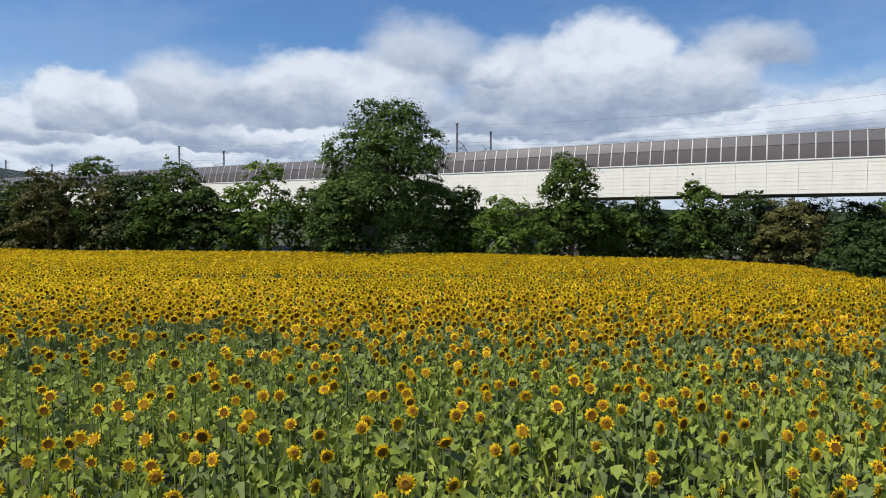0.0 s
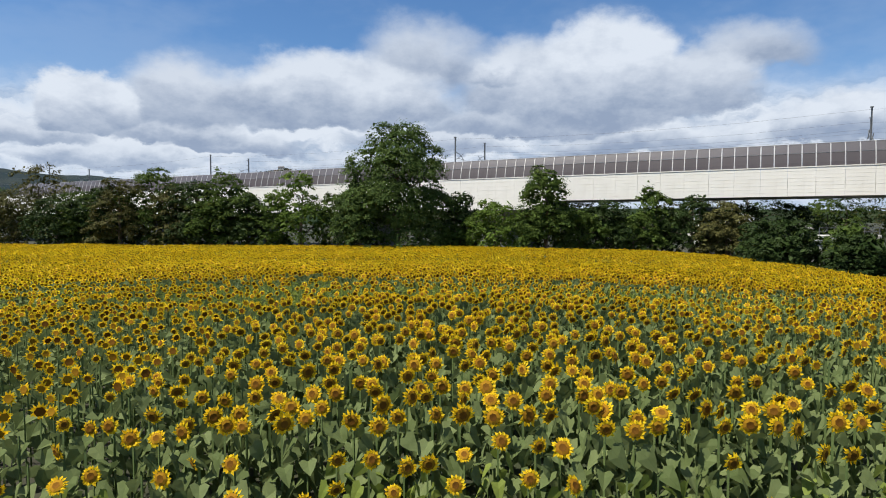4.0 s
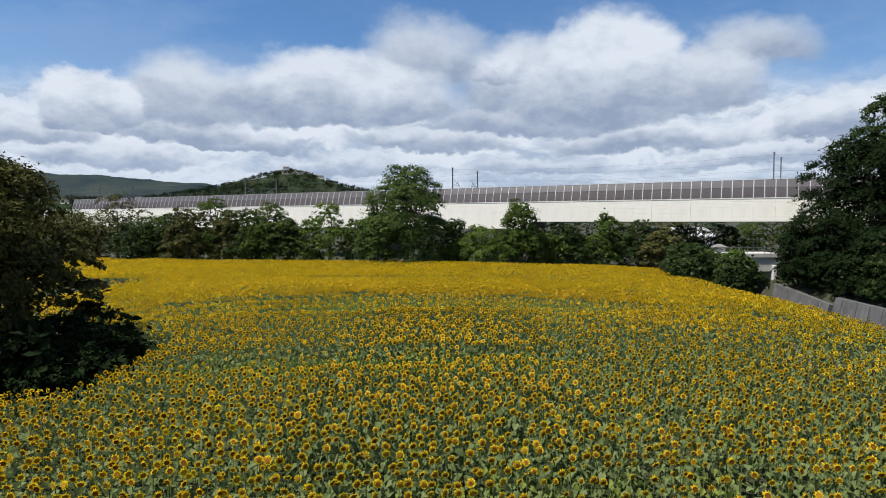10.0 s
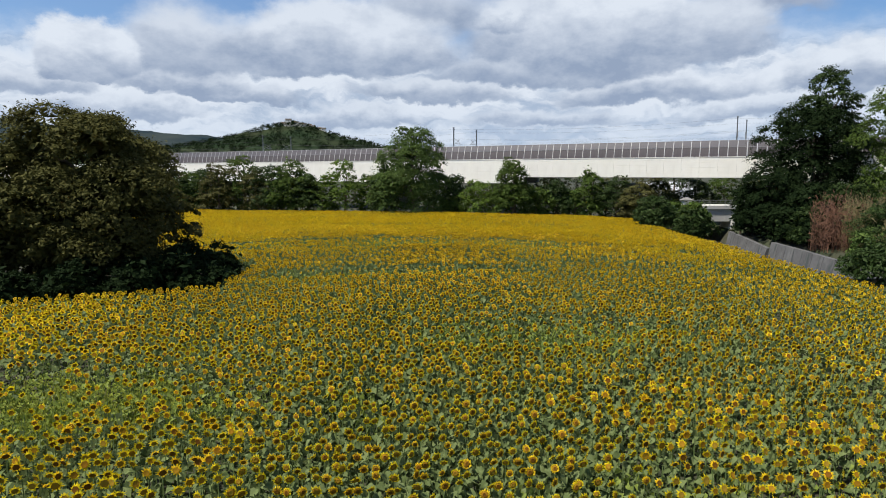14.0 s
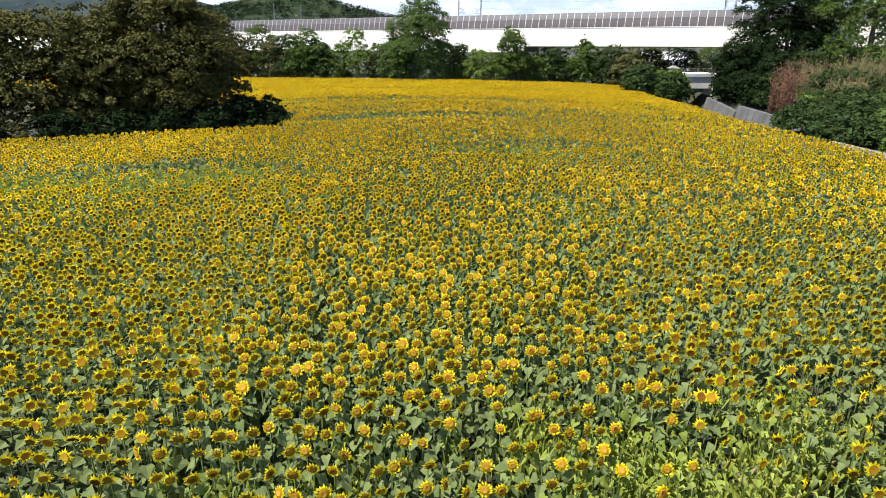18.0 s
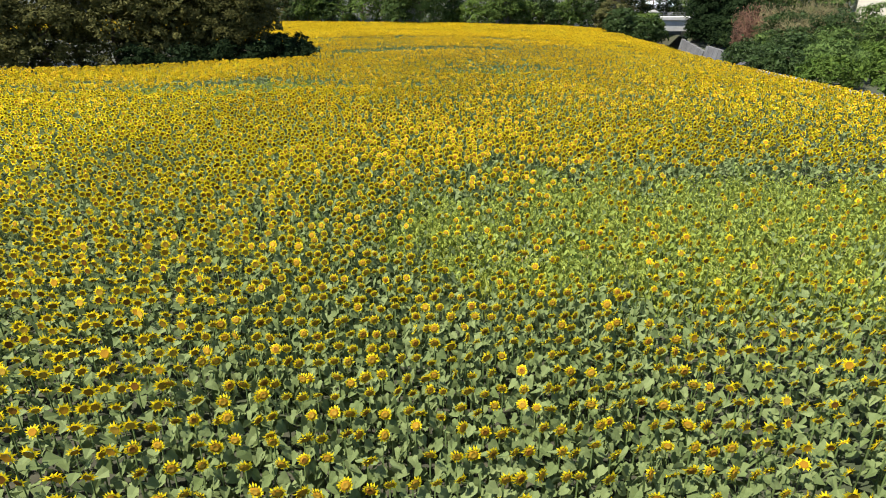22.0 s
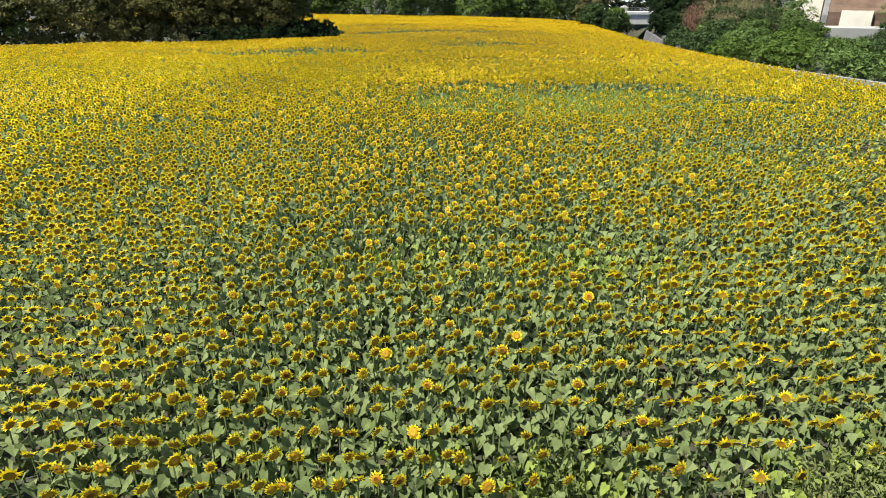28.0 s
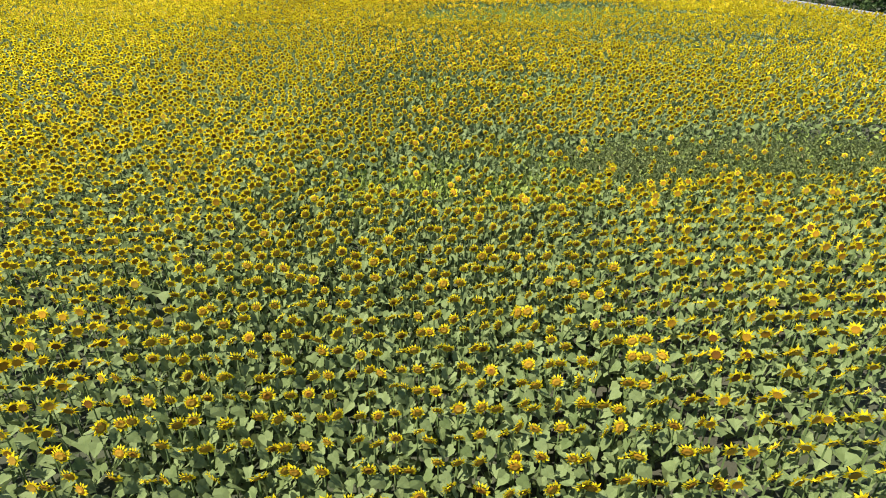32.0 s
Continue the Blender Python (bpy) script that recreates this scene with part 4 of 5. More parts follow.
for v in bm.verts:
    v.co += Vector((0, 0.22, 0.2)) * noise.noise(v.co * 0.7) if v.co.x > 84 else Vector()
bank = part("earth_bank", bm, M_DIRT)
bank.matrix_world = VM
tagged(bank, "bare reddish-brown earth bank below the railway", "bank", kind="structure")

house = new("railway_building")
house.matrix_world = VM @ Matrix.Translation((97, -9, 8.3))
part("wall", box_bm(-6, 8, -4, 4, 0, 7.5), M_CREAM, house)
part("roof", box_bm(-6.5, 8.5, -4.5, 4.5, 7.5, 7.9), M_ROOF, house)
for k in range(4):
    for z in (2.6, 4.6):
        w = part("window", box_bm(-5 + 3.2 * k, -3.7 + 3.2 * k, 3.95, 4.05, z, z + 1.3), M_WINDOW, house)
        part("frame", box_bm(-4.39 + 3.2 * k, -4.31 + 3.2 * k, 4.05, 4.09, z, z + 1.3), M_WHITE, w)
tagged(house, "pale railway building with rows of dark windows", "building")

# ---------- canal, culvert bridge, small buildings ----------


def canal_wall():
    """A sloping concrete bank wall on the far side of the canal, cast in slabs."""
    th = new("canal_wall")
    tagged(th, "stained grey sloping concrete canal wall, darkened for tree shade", "wall", kind="structure")
    runs = [[(40.3, 42.0, 0.10), (40.1, 36.0, -0.45), (39.9, 30.6, -0.95)], [(39.75, 29.4, -0.05), (39.4, 22.0, -0.15), (39.0, 15.6, -0.30), (39.0, 11.0, -0.70), (38.5, 4.0, -1.20)]]
    for line in runs:
        for (xa, ya, za), (xb, yb, zb) in zip(line, line[1:]):
            m = max(1, round(math.hypot(xb - xa, yb - ya) / 2.0))
            d = Vector((xb - xa, yb - ya, 0)).normalized()
            n = Vector((d.y, -d.x, 0))
            if n.x > 0:
                n = -n
            for k in range(m):
                bm = bmesh.new()
                for f in (k / m + 0.004, (k + 1) / m - 0.004):
                    o, zt = Vector((xa + (xb - xa) * f, ya + (yb - ya) * f, 0)), za + (zb - za) * f
                    for off, z in ((0.9, -4.5), (0.0, zt), (-0.5, zt + 0.01), (-0.5, -4.5)):
                        bm.verts.new(o + n * off + Vector((0, 0, z)))
                bm.verts.ensure_lookup_table()
                v = bm.verts[:]
                for i in range(4):
                    bm.faces.new((v[i], v[(i + 1) % 4], v[4 + (i + 1) % 4], v[4 + i]))
                bm.faces.new((v[3], v[2], v[1], v[0]))
                bm.faces.new(v[4:8])
                bmesh.ops.recalc_face_normals(bm, faces=bm.faces[:])
                part("slab", bm, M_STREAK_SHADED, th)


canal_wall()


path_slab = part("bank_path", box_bm(-9.5, 12, -3.4, 3.2, -2.5, 1.85, 0.05), M_BED)
path_slab.matrix_world = pose(70.0, 25.2, 0, 0, 0, -12)
tagged(path_slab, "pale dusty concrete path on the bank", "path", kind="structure")


def kerb():
    th = new("border_wall")
    tagged(th, "low grey concrete wall along the field border", "wall", kind="structure")
    ys = np.arange(-76, -12, 2.0)
    for y in ys:
        bm = bmesh.new()
        for yy in (y + 0.02, y + 1.98):
            x = float(border_x(yy)) + 1.9
            z = float(ground_z(x, yy)) - 0.12 * min(1, max(0, (yy + 44) / 8))
            for dx, dz in ((0, -0.3), (0, 1.30), (0.35, 1.33), (0.35, -0.3)):
                bm.verts.new((x + dx, yy, z + dz))
        bm.verts.ensure_lookup_table()
        v = bm.verts[:]
        for i in range(4):
            bm.faces.new((v[i], v[(i + 1) % 4], v[4 + (i + 1) % 4], v[4 + i]))
        bm.faces.new((v[3], v[2], v[1], v[0]))
        bm.faces.new(v[4:8])
        part("block", bm, M_CONC, th)


kerb()

culvert = new("culvert_bridge")
culvert.location = (41.4, 50.3, 0)
bm = bmesh.new()
box_into(bm, -3.3, 3.2, -1.0, 3.0, 2.75, 3.35)
bmesh.ops.bevel(bm, geom=bm.edges[:], offset=0.05, segments=1, affect="EDGES")
part("deck", bm, M_PALE, culvert)
bm = bmesh.new()
v0 = [bm.verts.new((x, y, z)) for y in (-0.8, 2.8) for x, z in ((-3.0, 1.5), (-2.2, 0.9), (2.2, 0.9), (3.0, 1.5), (3.0, 2.76), (-3.0, 2.76))]
bm.faces.new(v0[:6])
bm.faces.new(v0[6:][::-1])
for k in range(6):
    bm.faces.new((v0[k], v0[k + 6], v0[(k + 1) % 6 + 6], v0[(k + 1) % 6]))
part("beam", bm, M_PALE, culvert)
part("wing", box_bm(2.55, 3.0, -1.2, 2.8, -4.5, 1.7, 0.05), M_PALE, culvert, "stained concrete bridge leg")
part("wing", box_bm(-3.0, -2.55, -0.9, 2.8, -4.5, 1.7, 0.05), M_CONC, culvert, "grey concrete bridge leg")
for k in range(9):
    part("baluster", box_bm(-3.2 + 0.775 * k, -3.14 + 0.775 * k, -0.9, -0.84, 3.35, 4.1), M_MAST, culvert)
part("handrail", box_bm(-3.22, 3.1, -0.91, -0.83, 4.1, 4.16), M_MAST, culvert)
part("midrail", box_bm(-3.22, 3.1, -0.90, -0.84, 3.7, 3.75), M_MAST, culvert)
tagged(culvert, "white concrete culvert bridge with a thin dark railing", "bridge")

hut = new("pump_hut")
hut.scale = (0.85, 0.85, 0.96)
hut.location = (38.2, 52.6, float(ground_z(38.2, 52.6)) + 0.3)
part("wall", box_bm(-0.72, 0.72, -0.7, 0.7, -0.6, 4.0, 0.03), M_PALE, hut)
bm = bmesh.new()
bmesh.ops.create_cone(bm, cap_ends=True, segments=4, radius1=1.45, radius2=0.25, depth=0.45, matrix=pose(0, 0, 4.35, 0, 0, 45))
box_into(bm, -0.98, 0.98, -0.98, 0.98, 4.0, 4.13)
part("roof", bm, M_CONC, hut)
part("door", box_bm(-0.4, 0.4, -0.74, -0.70, 0.0, 2.0), M_MAST, hut)
tagged(hut, "small square grey pump hut with a hipped cap roof", "hut")

shed = new("greenhouse")
shed.location = (50, 96, 0.2)
bm = bmesh.new()
prism(bm, [(-4, 0), (-4, 4.2), (0, 6.0), (4, 4.2), (4, 0)], -5, 5)
part("body", bm, M_ROOF, shed)
for k in range(6):
    part("rib", box_bm(-5 + 2 * k - 0.06, -5 + 2 * k + 0.06, -4.1, 4.1, 0, 4.3), M_WHITE, shed)
part("door", box_bm(-1, 1, -4.12, -4.0, 0, 2.4), M_WINDOW, shed)
tagged(shed, "pale grey sheet-clad shed with a gable roof", "shed")


# ---------- sunflowers ----------
# thin places in the crop: centre, radii, how much thinner, how weedy
PATCHES = [(8.6, -53.2, 10.5, 4.6, 0.60, 0.45), (1.5, -86.3, 4.8, 1.4, 0.42, 0.1), (10.5, -84.2, 8.0, 2.5, 0.74, 0.85), (-15, -28.8, 9.5, 3.6, 0.60, 0.6), (-1, 9.0, 16, 4.6, 0.55, 0.15),
           (-5, -9.6, 9.0, 1.4, 0.60, 0.1), (3.8, -21.5, 5.0, 2.2, 0.45, 0.1), (16, -66, 6, 2.0, 0.3, 0.3), (-14, -62, 6, 2.2, 0.25, 0.2), (3, -76, 5, 1.2, 0.4, 0.2),
           (-7, 30, 9, 1.5, 0.3, 0.1), (10, -34, 7, 1.2, 0.2, 0.1), (-2, 4.4, 14, 1.9, 0.72, 0.25), (0, 6.6, 18, 3.2, 0.55, 0.1)]


def value_noise(x, y, scale, seed):
    """Smooth noise from a random lattice, 0 to 1."""
    g = np.random.RandomState(seed).rand(256, 256)
    u, v = x / scale + 1000, y / scale + 1000
    i, j = np.floor(u).astype(int), np.floor(v).astype(int)
    f, h = u - i, v - j
    f, h = f * f * (3 - 2 * f), h * h * (3 - 2 * h)
    q = lambda a, b: g[a % 256, b % 256]
    return (q(i, j) * (1 - f) + q(i + 1, j) * f) * (1 - h) + (q(i, j + 1) * (1 - f) + q(i + 1, j + 1) * f) * h


def thinness(x, y):
    t, w = np.zeros_like(x), np.zeros_like(x)
    wob = (value_noise(x, y, 2.3, 5) - 0.5) * 1.1 + (value_noise(x, y, 0.9, 6) - 0.5) * 0.5
    for cx, cy, rx, ry, s, wd in PATCHES:
        d = np.sqrt(((x - cx) / rx) ** 2 + ((y - cy) / ry) ** 2) + wob * 0.75
        k = np.clip((1.2 - d) / 0.55, 0, 1)
        t, w = np.maximum(t, k * s), np.maximum(w, k * wd)
    return t, w


def plants():
    """Places of all sunflowers on sown rows, with their height, size and state."""
    rng = np.random.RandomState(7)
    rows = np.arange(-125, 76, 0.49)
    X, Y = [], []
    for r in rows:
        x = np.arange(-75, 48, 0.285) + rng.rand() * 0.285
        x = x + rng.normal(size=len(x)) * 0.055
        X.append(x)
        Y.append(r + 0.085 * x + rng.normal(size=len(x)) * 0.03 + 0.10 * np.sin(x * 0.13 + r * 0.05))
    x, y = np.concatenate(X), np.concatenate(Y)
    ok = (x < border_x(y) + 0.6) & (y < far_edge_y(x)) & (y > -114)
    # the great bushes stand on bare ground
    front = np.interp(x, [-75, -48, -40, -28, -14, -10.9], [-30.5, -24.6, -21, -17.4, -13.0, -12.0])
    back = np.interp(x, [-75, -40, -28, -16.5, -14, -11.5], [-4, 2, 3, 0, -3.6, -5])
    ok &= ~((x < -12.5) & (y > front) & (y < back))
    # what the camera never sees
    x, y = x[ok], y[ok]
    hid = (y - np.abs(x) / 0.70 < -107) | ((x < -30) & (y > -4) & (y < 30))
    keep = rng.rand(len(x)) < np.where(hid, 0.06, 0.93)
    x, y = x[keep], y[keep]
    thin, weedy = thinness(x, y)
    dens = 0.84 + 0.40 * value_noise(x, y, 5.0, 8)
    dens = dens - 0.40 * np.exp(-((y + 3.0) / 5.0) ** 4)      # fewer heads in the first rows
    flower = rng.rand(len(x)) < np.clip(dens, 0, 1) * (1 - thin)
    keep = flower | (rng.rand(len(x)) < 1 - 0.78 * weedy)
    x, y, flower, thin, weedy = x[keep], y[keep], flower[keep], thin[keep], weedy[keep]
    big = 1.10 + 0.10 * rng.normal(size=len(x)) + 0.28 * (value_noise(x, y, 6.0, 9) - 0.5)
    big *= (1 - 0.24 * thin) * np.interp(y, [-45, -25, -8, 2, 12, 24], [0.96, 0.96, 0.78, 0.76, 0.88, 0.98])
    h = 1.46 * (1 + 0.024 * rng.normal(size=len(x)) + 0.16 * (value_noise(x, y, 7.0, 10) - 0.5)) * (1 - 0.28 * thin)
    return x, y, flower, np.clip(big, 0.6, 1.6), h, rng.rand(len(x)) < np.clip(thin * 1.6, 0, 0.92), rng


def heart_leaf(length, width, droop):
    """A heart-shaped leaf along +x from the origin, folded along its rib, with its tip hanging: places and triangles."""
    half = [(-0.09, 0.27, 0.020), (0.20, 0.52, 0.022), (0.62, 0.31, -0.004)]
    V = [(0, 0, 0)] + [(length * a, width * b, z - droop * max(a, 0) ** 2) for a, b, z in half]
    V += [(length, 0.03 * length, -droop * 1.15)] + [(length * a, -width * b, z * 1.1 - droop * max(a, 0) ** 2) for a, b, z in half[::-1]]
    V += [(length * 0.38, 0, -0.014 - droop * 0.12)]
    return np.array(V), np.array([(8, (k + 1) % 8, k) for k in range(8)])


def simple_leaf(length, width, droop):
    """A lighter leaf: two folded halves with a broad base."""
    V = [(0, 0, 0), (length * 0.22, width * 0.52, 0.02), (length, 0, -droop), (length * 0.22, -width * 0.52, 0.02), (length * 0.40, 0, -0.012 - droop * 0.12)]
    return np.array(V), np.array([(4, 1, 0), (4, 2, 1), (4, 3, 2), (4, 0, 3)])


def flat_leaf(length, width, droop):
    V = [(0, 0, 0), (length * 0.3, width * 0.5, 0), (length, 0, -droop), (length * 0.3, -width * 0.5, 0)]
    return np.array(V), np.array([(0, 2, 1), (0, 3, 2)])


def turn_z(V, a):
    c, s = np.cos(a), np.sin(a)
    return V @ np.array([[c, s, 0], [-s, c, 0], [0, 0, 1]])


def join(parts):
    V, F, M, off = [], [], [], 0
    for v, f, m in parts:
        V.append(v)
        F.append(np.asarray(f) + off)
        M += [m] * len(f)
        off += len(v)
    return np.concatenate(V), np.concatenate(F), np.array(M)


def stem_arrays(sides, bend):
    pts = [(0, 0, 0), (0, 0.01, 0.6), (0, 0.0, 0.92), (0, -bend * 0.6, 1.0), (0, -bend, 0.985)]
    if sides == 3:
        pts = [(0, 0, 0), (0, 0, 0.95), (0, -bend, 0.985)] if bend else [(0, 0, 0.2), (0, -0.03, 0.97)]
    V, F = tube_arrays(pts, [0.016, 0.014, 0.012, 0.010, 0.010][:len(pts)], sides)
    return np.array(V), np.array(F)


def leaf_set(rng, n, shape, z0=0.22, large=0.235):
    """Leaves round the stem, larger below, on a plant of height 1 (their own size stays)."""
    out = []
    for k in range(n):
        f = (k + 0.5) / n
        size = large * (1 - 0.30 * f) * (0.75 + 0.45 * rng.rand())
        V, F = shape(size, size * 0.98, 0.03 + 0.09 * rng.rand())
        pit = -0.85 + 0.85 * rng.rand()
        c, s = math.cos(pit), math.sin(pit)
        V = V @ np.array([[c, 0, s], [0, 1, 0], [-s, 0, c]]) + [0.05 + 0.10 * rng.rand(), 0, 0]
        tw = 0.4 * rng.normal()
        V = V @ np.array([[1, 0, 0], [0, math.cos(tw), math.sin(tw)], [0, -math.sin(tw), math.cos(tw)]])
        V = turn_z(V, k * 2.4 + 0.9 * rng.rand())
        V[:, 2] = V[:, 2] * 0.7 + z0 + (0.93 - z0) * f ** 0.8
        out.append((V, F))
    return out


def head_arrays(rng, petals, disc_n, back=True, rim=True, full=True):
    """A flower head facing -y: two rings of pointed ray petals, a domed disc with a lighter rim, and a green back. About 0.25 m across."""
    R0, R1 = 0.067, 0.119
    P, PF = [], []
    for ring in range(2):
        for k in range(petals):
            a = 2 * math.pi * (k + 0.5 * ring + 0.5 * rng.rand()) / petals
            r = R1 * ((0.82 if full else 0.88) + 0.24 * rng.rand()) * (1 - 0.10 * ring)
            w = math.pi / petals * (0.86 if full else 1.3)
            y = 0.044 - 0.026 * ring - 0.058 * rng.rand()
            b = len(P)
            ri = R0 * 0.85
            if full:
                rm = R0 + (r - R0) * 0.45
                P += [(ri * math.cos(a), -0.004, ri * math.sin(a)), (rm * math.cos(a - w), y * 0.5 - 0.010, rm * math.sin(a - w)), (r * math.cos(a + 0.3 * w), y, r * math.sin(a + 0.3 * w)),
                      (rm * math.cos(a + w), y * 0.5 - 0.004, rm * math.sin(a + w))]
                PF += [(b, b + 1, b + 2), (b, b + 2, b + 3)]
            else:
                P += [(ri * math.cos(a - w), -0.006, ri * math.sin(a - w)), (r * 1.03 * math.cos(a), y, r * 1.03 * math.sin(a)), (ri * math.cos(a + w), -0.006, ri * math.sin(a + w))]
                PF += [(b, b + 1, b + 2)]
    out = [(np.array(P), np.array(PF), 0)]
    ri = R0 * (0.58 if rim else 1.0)
    D, DF = [(0, -0.018, 0)], []
    for k in range(disc_n):
        a = 2 * math.pi * k / disc_n
        D.append((ri * math.cos(a), -0.022, ri * math.sin(a)))
        DF.append((0, 1 + k, 1 + (k + 1) % disc_n))
    out.append((np.array(D), np.array(DF), 1))
    if rim:
        E, EF = [], []
        for k in range(disc_n):
            a = 2 * math.pi * k / disc_n
            E += [(ri * math.cos(a), -0.022, ri * math.sin(a)), (R0 * 1.05 * math.cos(a), -0.012, R0 * 1.05 * math.sin(a))]
            q, t = 2 * k, 2 * ((k + 1) % disc_n)
            EF += [(q, q + 1, t + 1), (q, t + 1, t)]
        out.append((np.array(E), np.array(EF), 5))
    if back:
        B, BF = [(0, 0.045, 0)], []
        for k in range(disc_n):
            a = 2 * math.pi * k / disc_n
            B.append((R0 * 1.2 * math.cos(a), 0.004, R0 * 1.2 * math.sin(a)))
            BF.append((0, 1 + (k + 1) % disc_n, 1 + k))
        out.append((np.array(B), np.array(BF), 2))
    return out


def star_head(rng, n, disc_n):
    """A lighter head: a toothed yellow ring and a disc."""
    V, F = [], []
    for k in range(2 * n):
        a = math.pi * k / n
        r = 0.119 * (0.9 + 0.2 * rng.rand()) if k % 2 else 0.084
        V.append((r * math.cos(a), -0.012 + 0.075 * (rng.rand() - 0.5), r * math.sin(a)))
    V.append((0, 0, 0))
    for k in range(2 * n):
        F.append((2 * n, k, (k + 1) % (2 * n)))
    out = [(np.array(V), np.array(F), 0)]
    D, DF = [], []
    for k in range(disc_n):
        a = 2 * math.pi * k / disc_n
        D.append((0.064 * math.cos(a), -0.022, 0.064 * math.sin(a)))
    DF = [(0, k, k + 1) for k in range(1, disc_n - 1)]
    out.append((np.array(D), np.array(DF), 1 if rng.rand() < 0.45 else 5))
    return out


MATS = [M_PETAL, M_DISC, M_LEAF, M_STEM, M_LEAF_PALE, M_RIM, M_PETAL_GOLD, M_DISC_LIT]
BEND = 0.075


def facing(n, rng, x, y):
    """Yaw and nod of the heads: they look towards the morning sun, most of them nodding."""
    yaw = radians(14) + rng.normal(size=n) * 0.33 + 0.35 * (value_noise(x, y, 9.0, 14) - 0.5)
    nod = np.interp(y, [-100, -85, -72, -62, -55, -45, -30, -10, 5], [0.20, 0.22, 0.30, 0.20, -0.06, 0.10, 0.04, 0.08, 0.02])
    nod = nod + rng.normal(size=n) * 0.24 + 0.45 * (value_noise(x, y, 11.0, 12) - 0.5) - 0.25 * thinness(x, y)[0]
    return yaw, nod


def scatter(bodies, heads, x, y, flower, big, h, yaw, nod, pale, rng):
    """All plants of one grade as one set of arrays."""
    pick = rng.randint(len(bodies), size=len(x))
    z = ground_z(x, y)
    Vs, Fs, Ms, off = [], [], [], 0
    for k, (body, head) in enumerate(zip(bodies, heads)):
        q = np.where(pick == k)[0]
        if not len(q):
            continue
        turn = yaw[q]
        c, s = np.cos(turn), np.sin(turn)
        V, F, M = body
        lay = V[None] * np.array([1, 1, 0.0]) * (big[q] ** 0.5 * np.where(pale[q], 0.80, 1.0))[:, None, None]
        W = np.empty((len(q), len(V), 3))
        W[..., 0] = lay[..., 0] * c[:, None] - lay[..., 1] * s[:, None] + x[q][:, None]
        W[..., 1] = (lay[..., 0] * s[:, None] + lay[..., 1] * c[:, None]) * 0.90 + y[q][:, None]
        W[..., 2] = V[None, :, 2] * h[q][:, None] + z[q][:, None]
        Vs.append(W.reshape(-1, 3))
        Fs.append((F[None] + (np.arange(len(q)) * len(V))[:, None, None] + off).reshape(-1, 3))
        Ms.append(np.where((M[None] == 2) & pale[q][:, None], 4, M[None]).ravel())
        off += len(q) * len(V)
        q = q[flower[q]]
        V, F, M = head
        c, s = np.cos(yaw[q])[:, None], np.sin(yaw[q])[:, None]
        cn, sn = np.cos(nod[q])[:, None], np.sin(nod[q])[:, None]
        b = big[q][:, None]
        lx, ly, lz = V[None, :, 0] * b, V[None, :, 1] * b, V[None, :, 2] * b
        hy, hz = ly * cn - lz * sn, ly * sn + lz * cn      # nod: the face turns down
        hy = hy - BEND * b
        W = np.empty((len(q), len(V), 3))
        W[..., 0] = lx * c - hy * s + x[q][:, None]
        W[..., 1] = lx * s + hy * c + y[q][:, None]
        W[..., 2] = hz + (0.985 * h[q] + z[q])[:, None]
        Vs.append(W.reshape(-1, 3))
        Fs.append((F[None] + (np.arange(len(q)) * len(V))[:, None, None] + off).reshape(-1, 3))
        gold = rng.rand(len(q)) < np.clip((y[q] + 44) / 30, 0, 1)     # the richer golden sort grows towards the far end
        # most lemon heads take the disc colour brightened against their shade
        lit_disc = ~gold & (rng.rand(len(q)) < 0.75)
        Ms.append(np.where((M[None] == 0) & gold[:, None], 6, np.where((M[None] == 1) & lit_disc[:, None], 7, M[None])).ravel())
        off += len(q) * len(V)
    return np.concatenate(Vs), np.concatenate(Fs), np.concatenate(Ms)


def make_kinds():
    rng = np.random.RandomState(21)
    A, AH, B, BH, C, CH, D, DH = [], [], [], [], [], [], [], []
    for k in range(8):
        A.append(join([(*stem_arrays(3, BEND), 3)] + [(v, f, 2) for v, f in leaf_set(rng, 12, heart_leaf, 0.28, 0.25)]))
        AH.append(join(head_arrays(rng, 14, 7)))
        B.append(join([(*stem_arrays(3, 0), 3)] + [(v, f, 2) for v, f in leaf_set(rng, 7, simple_leaf, 0.38, 0.285)]))
        BH.append(join([(v, f, 5 if m == 1 and k % 2 == 0 else m) for v, f, m in head_arrays(rng, 9, 6, False, False, False)]))
        C.append(join([(v * [1.35, 1.35, 1], f, 2) for v, f in leaf_set(rng, 4, flat_leaf, 0.66)]))
        CH.append(join(star_head(rng, 5, 5)))
        D.append(join([(v * [1.8, 1.8, 1], f, 2) for v, f in leaf_set(rng, 2, flat_leaf, 0.7)]))
        DH.append(join(star_head(rng, 3, 4)))
    return A, AH, B, BH, C, CH, D, DH


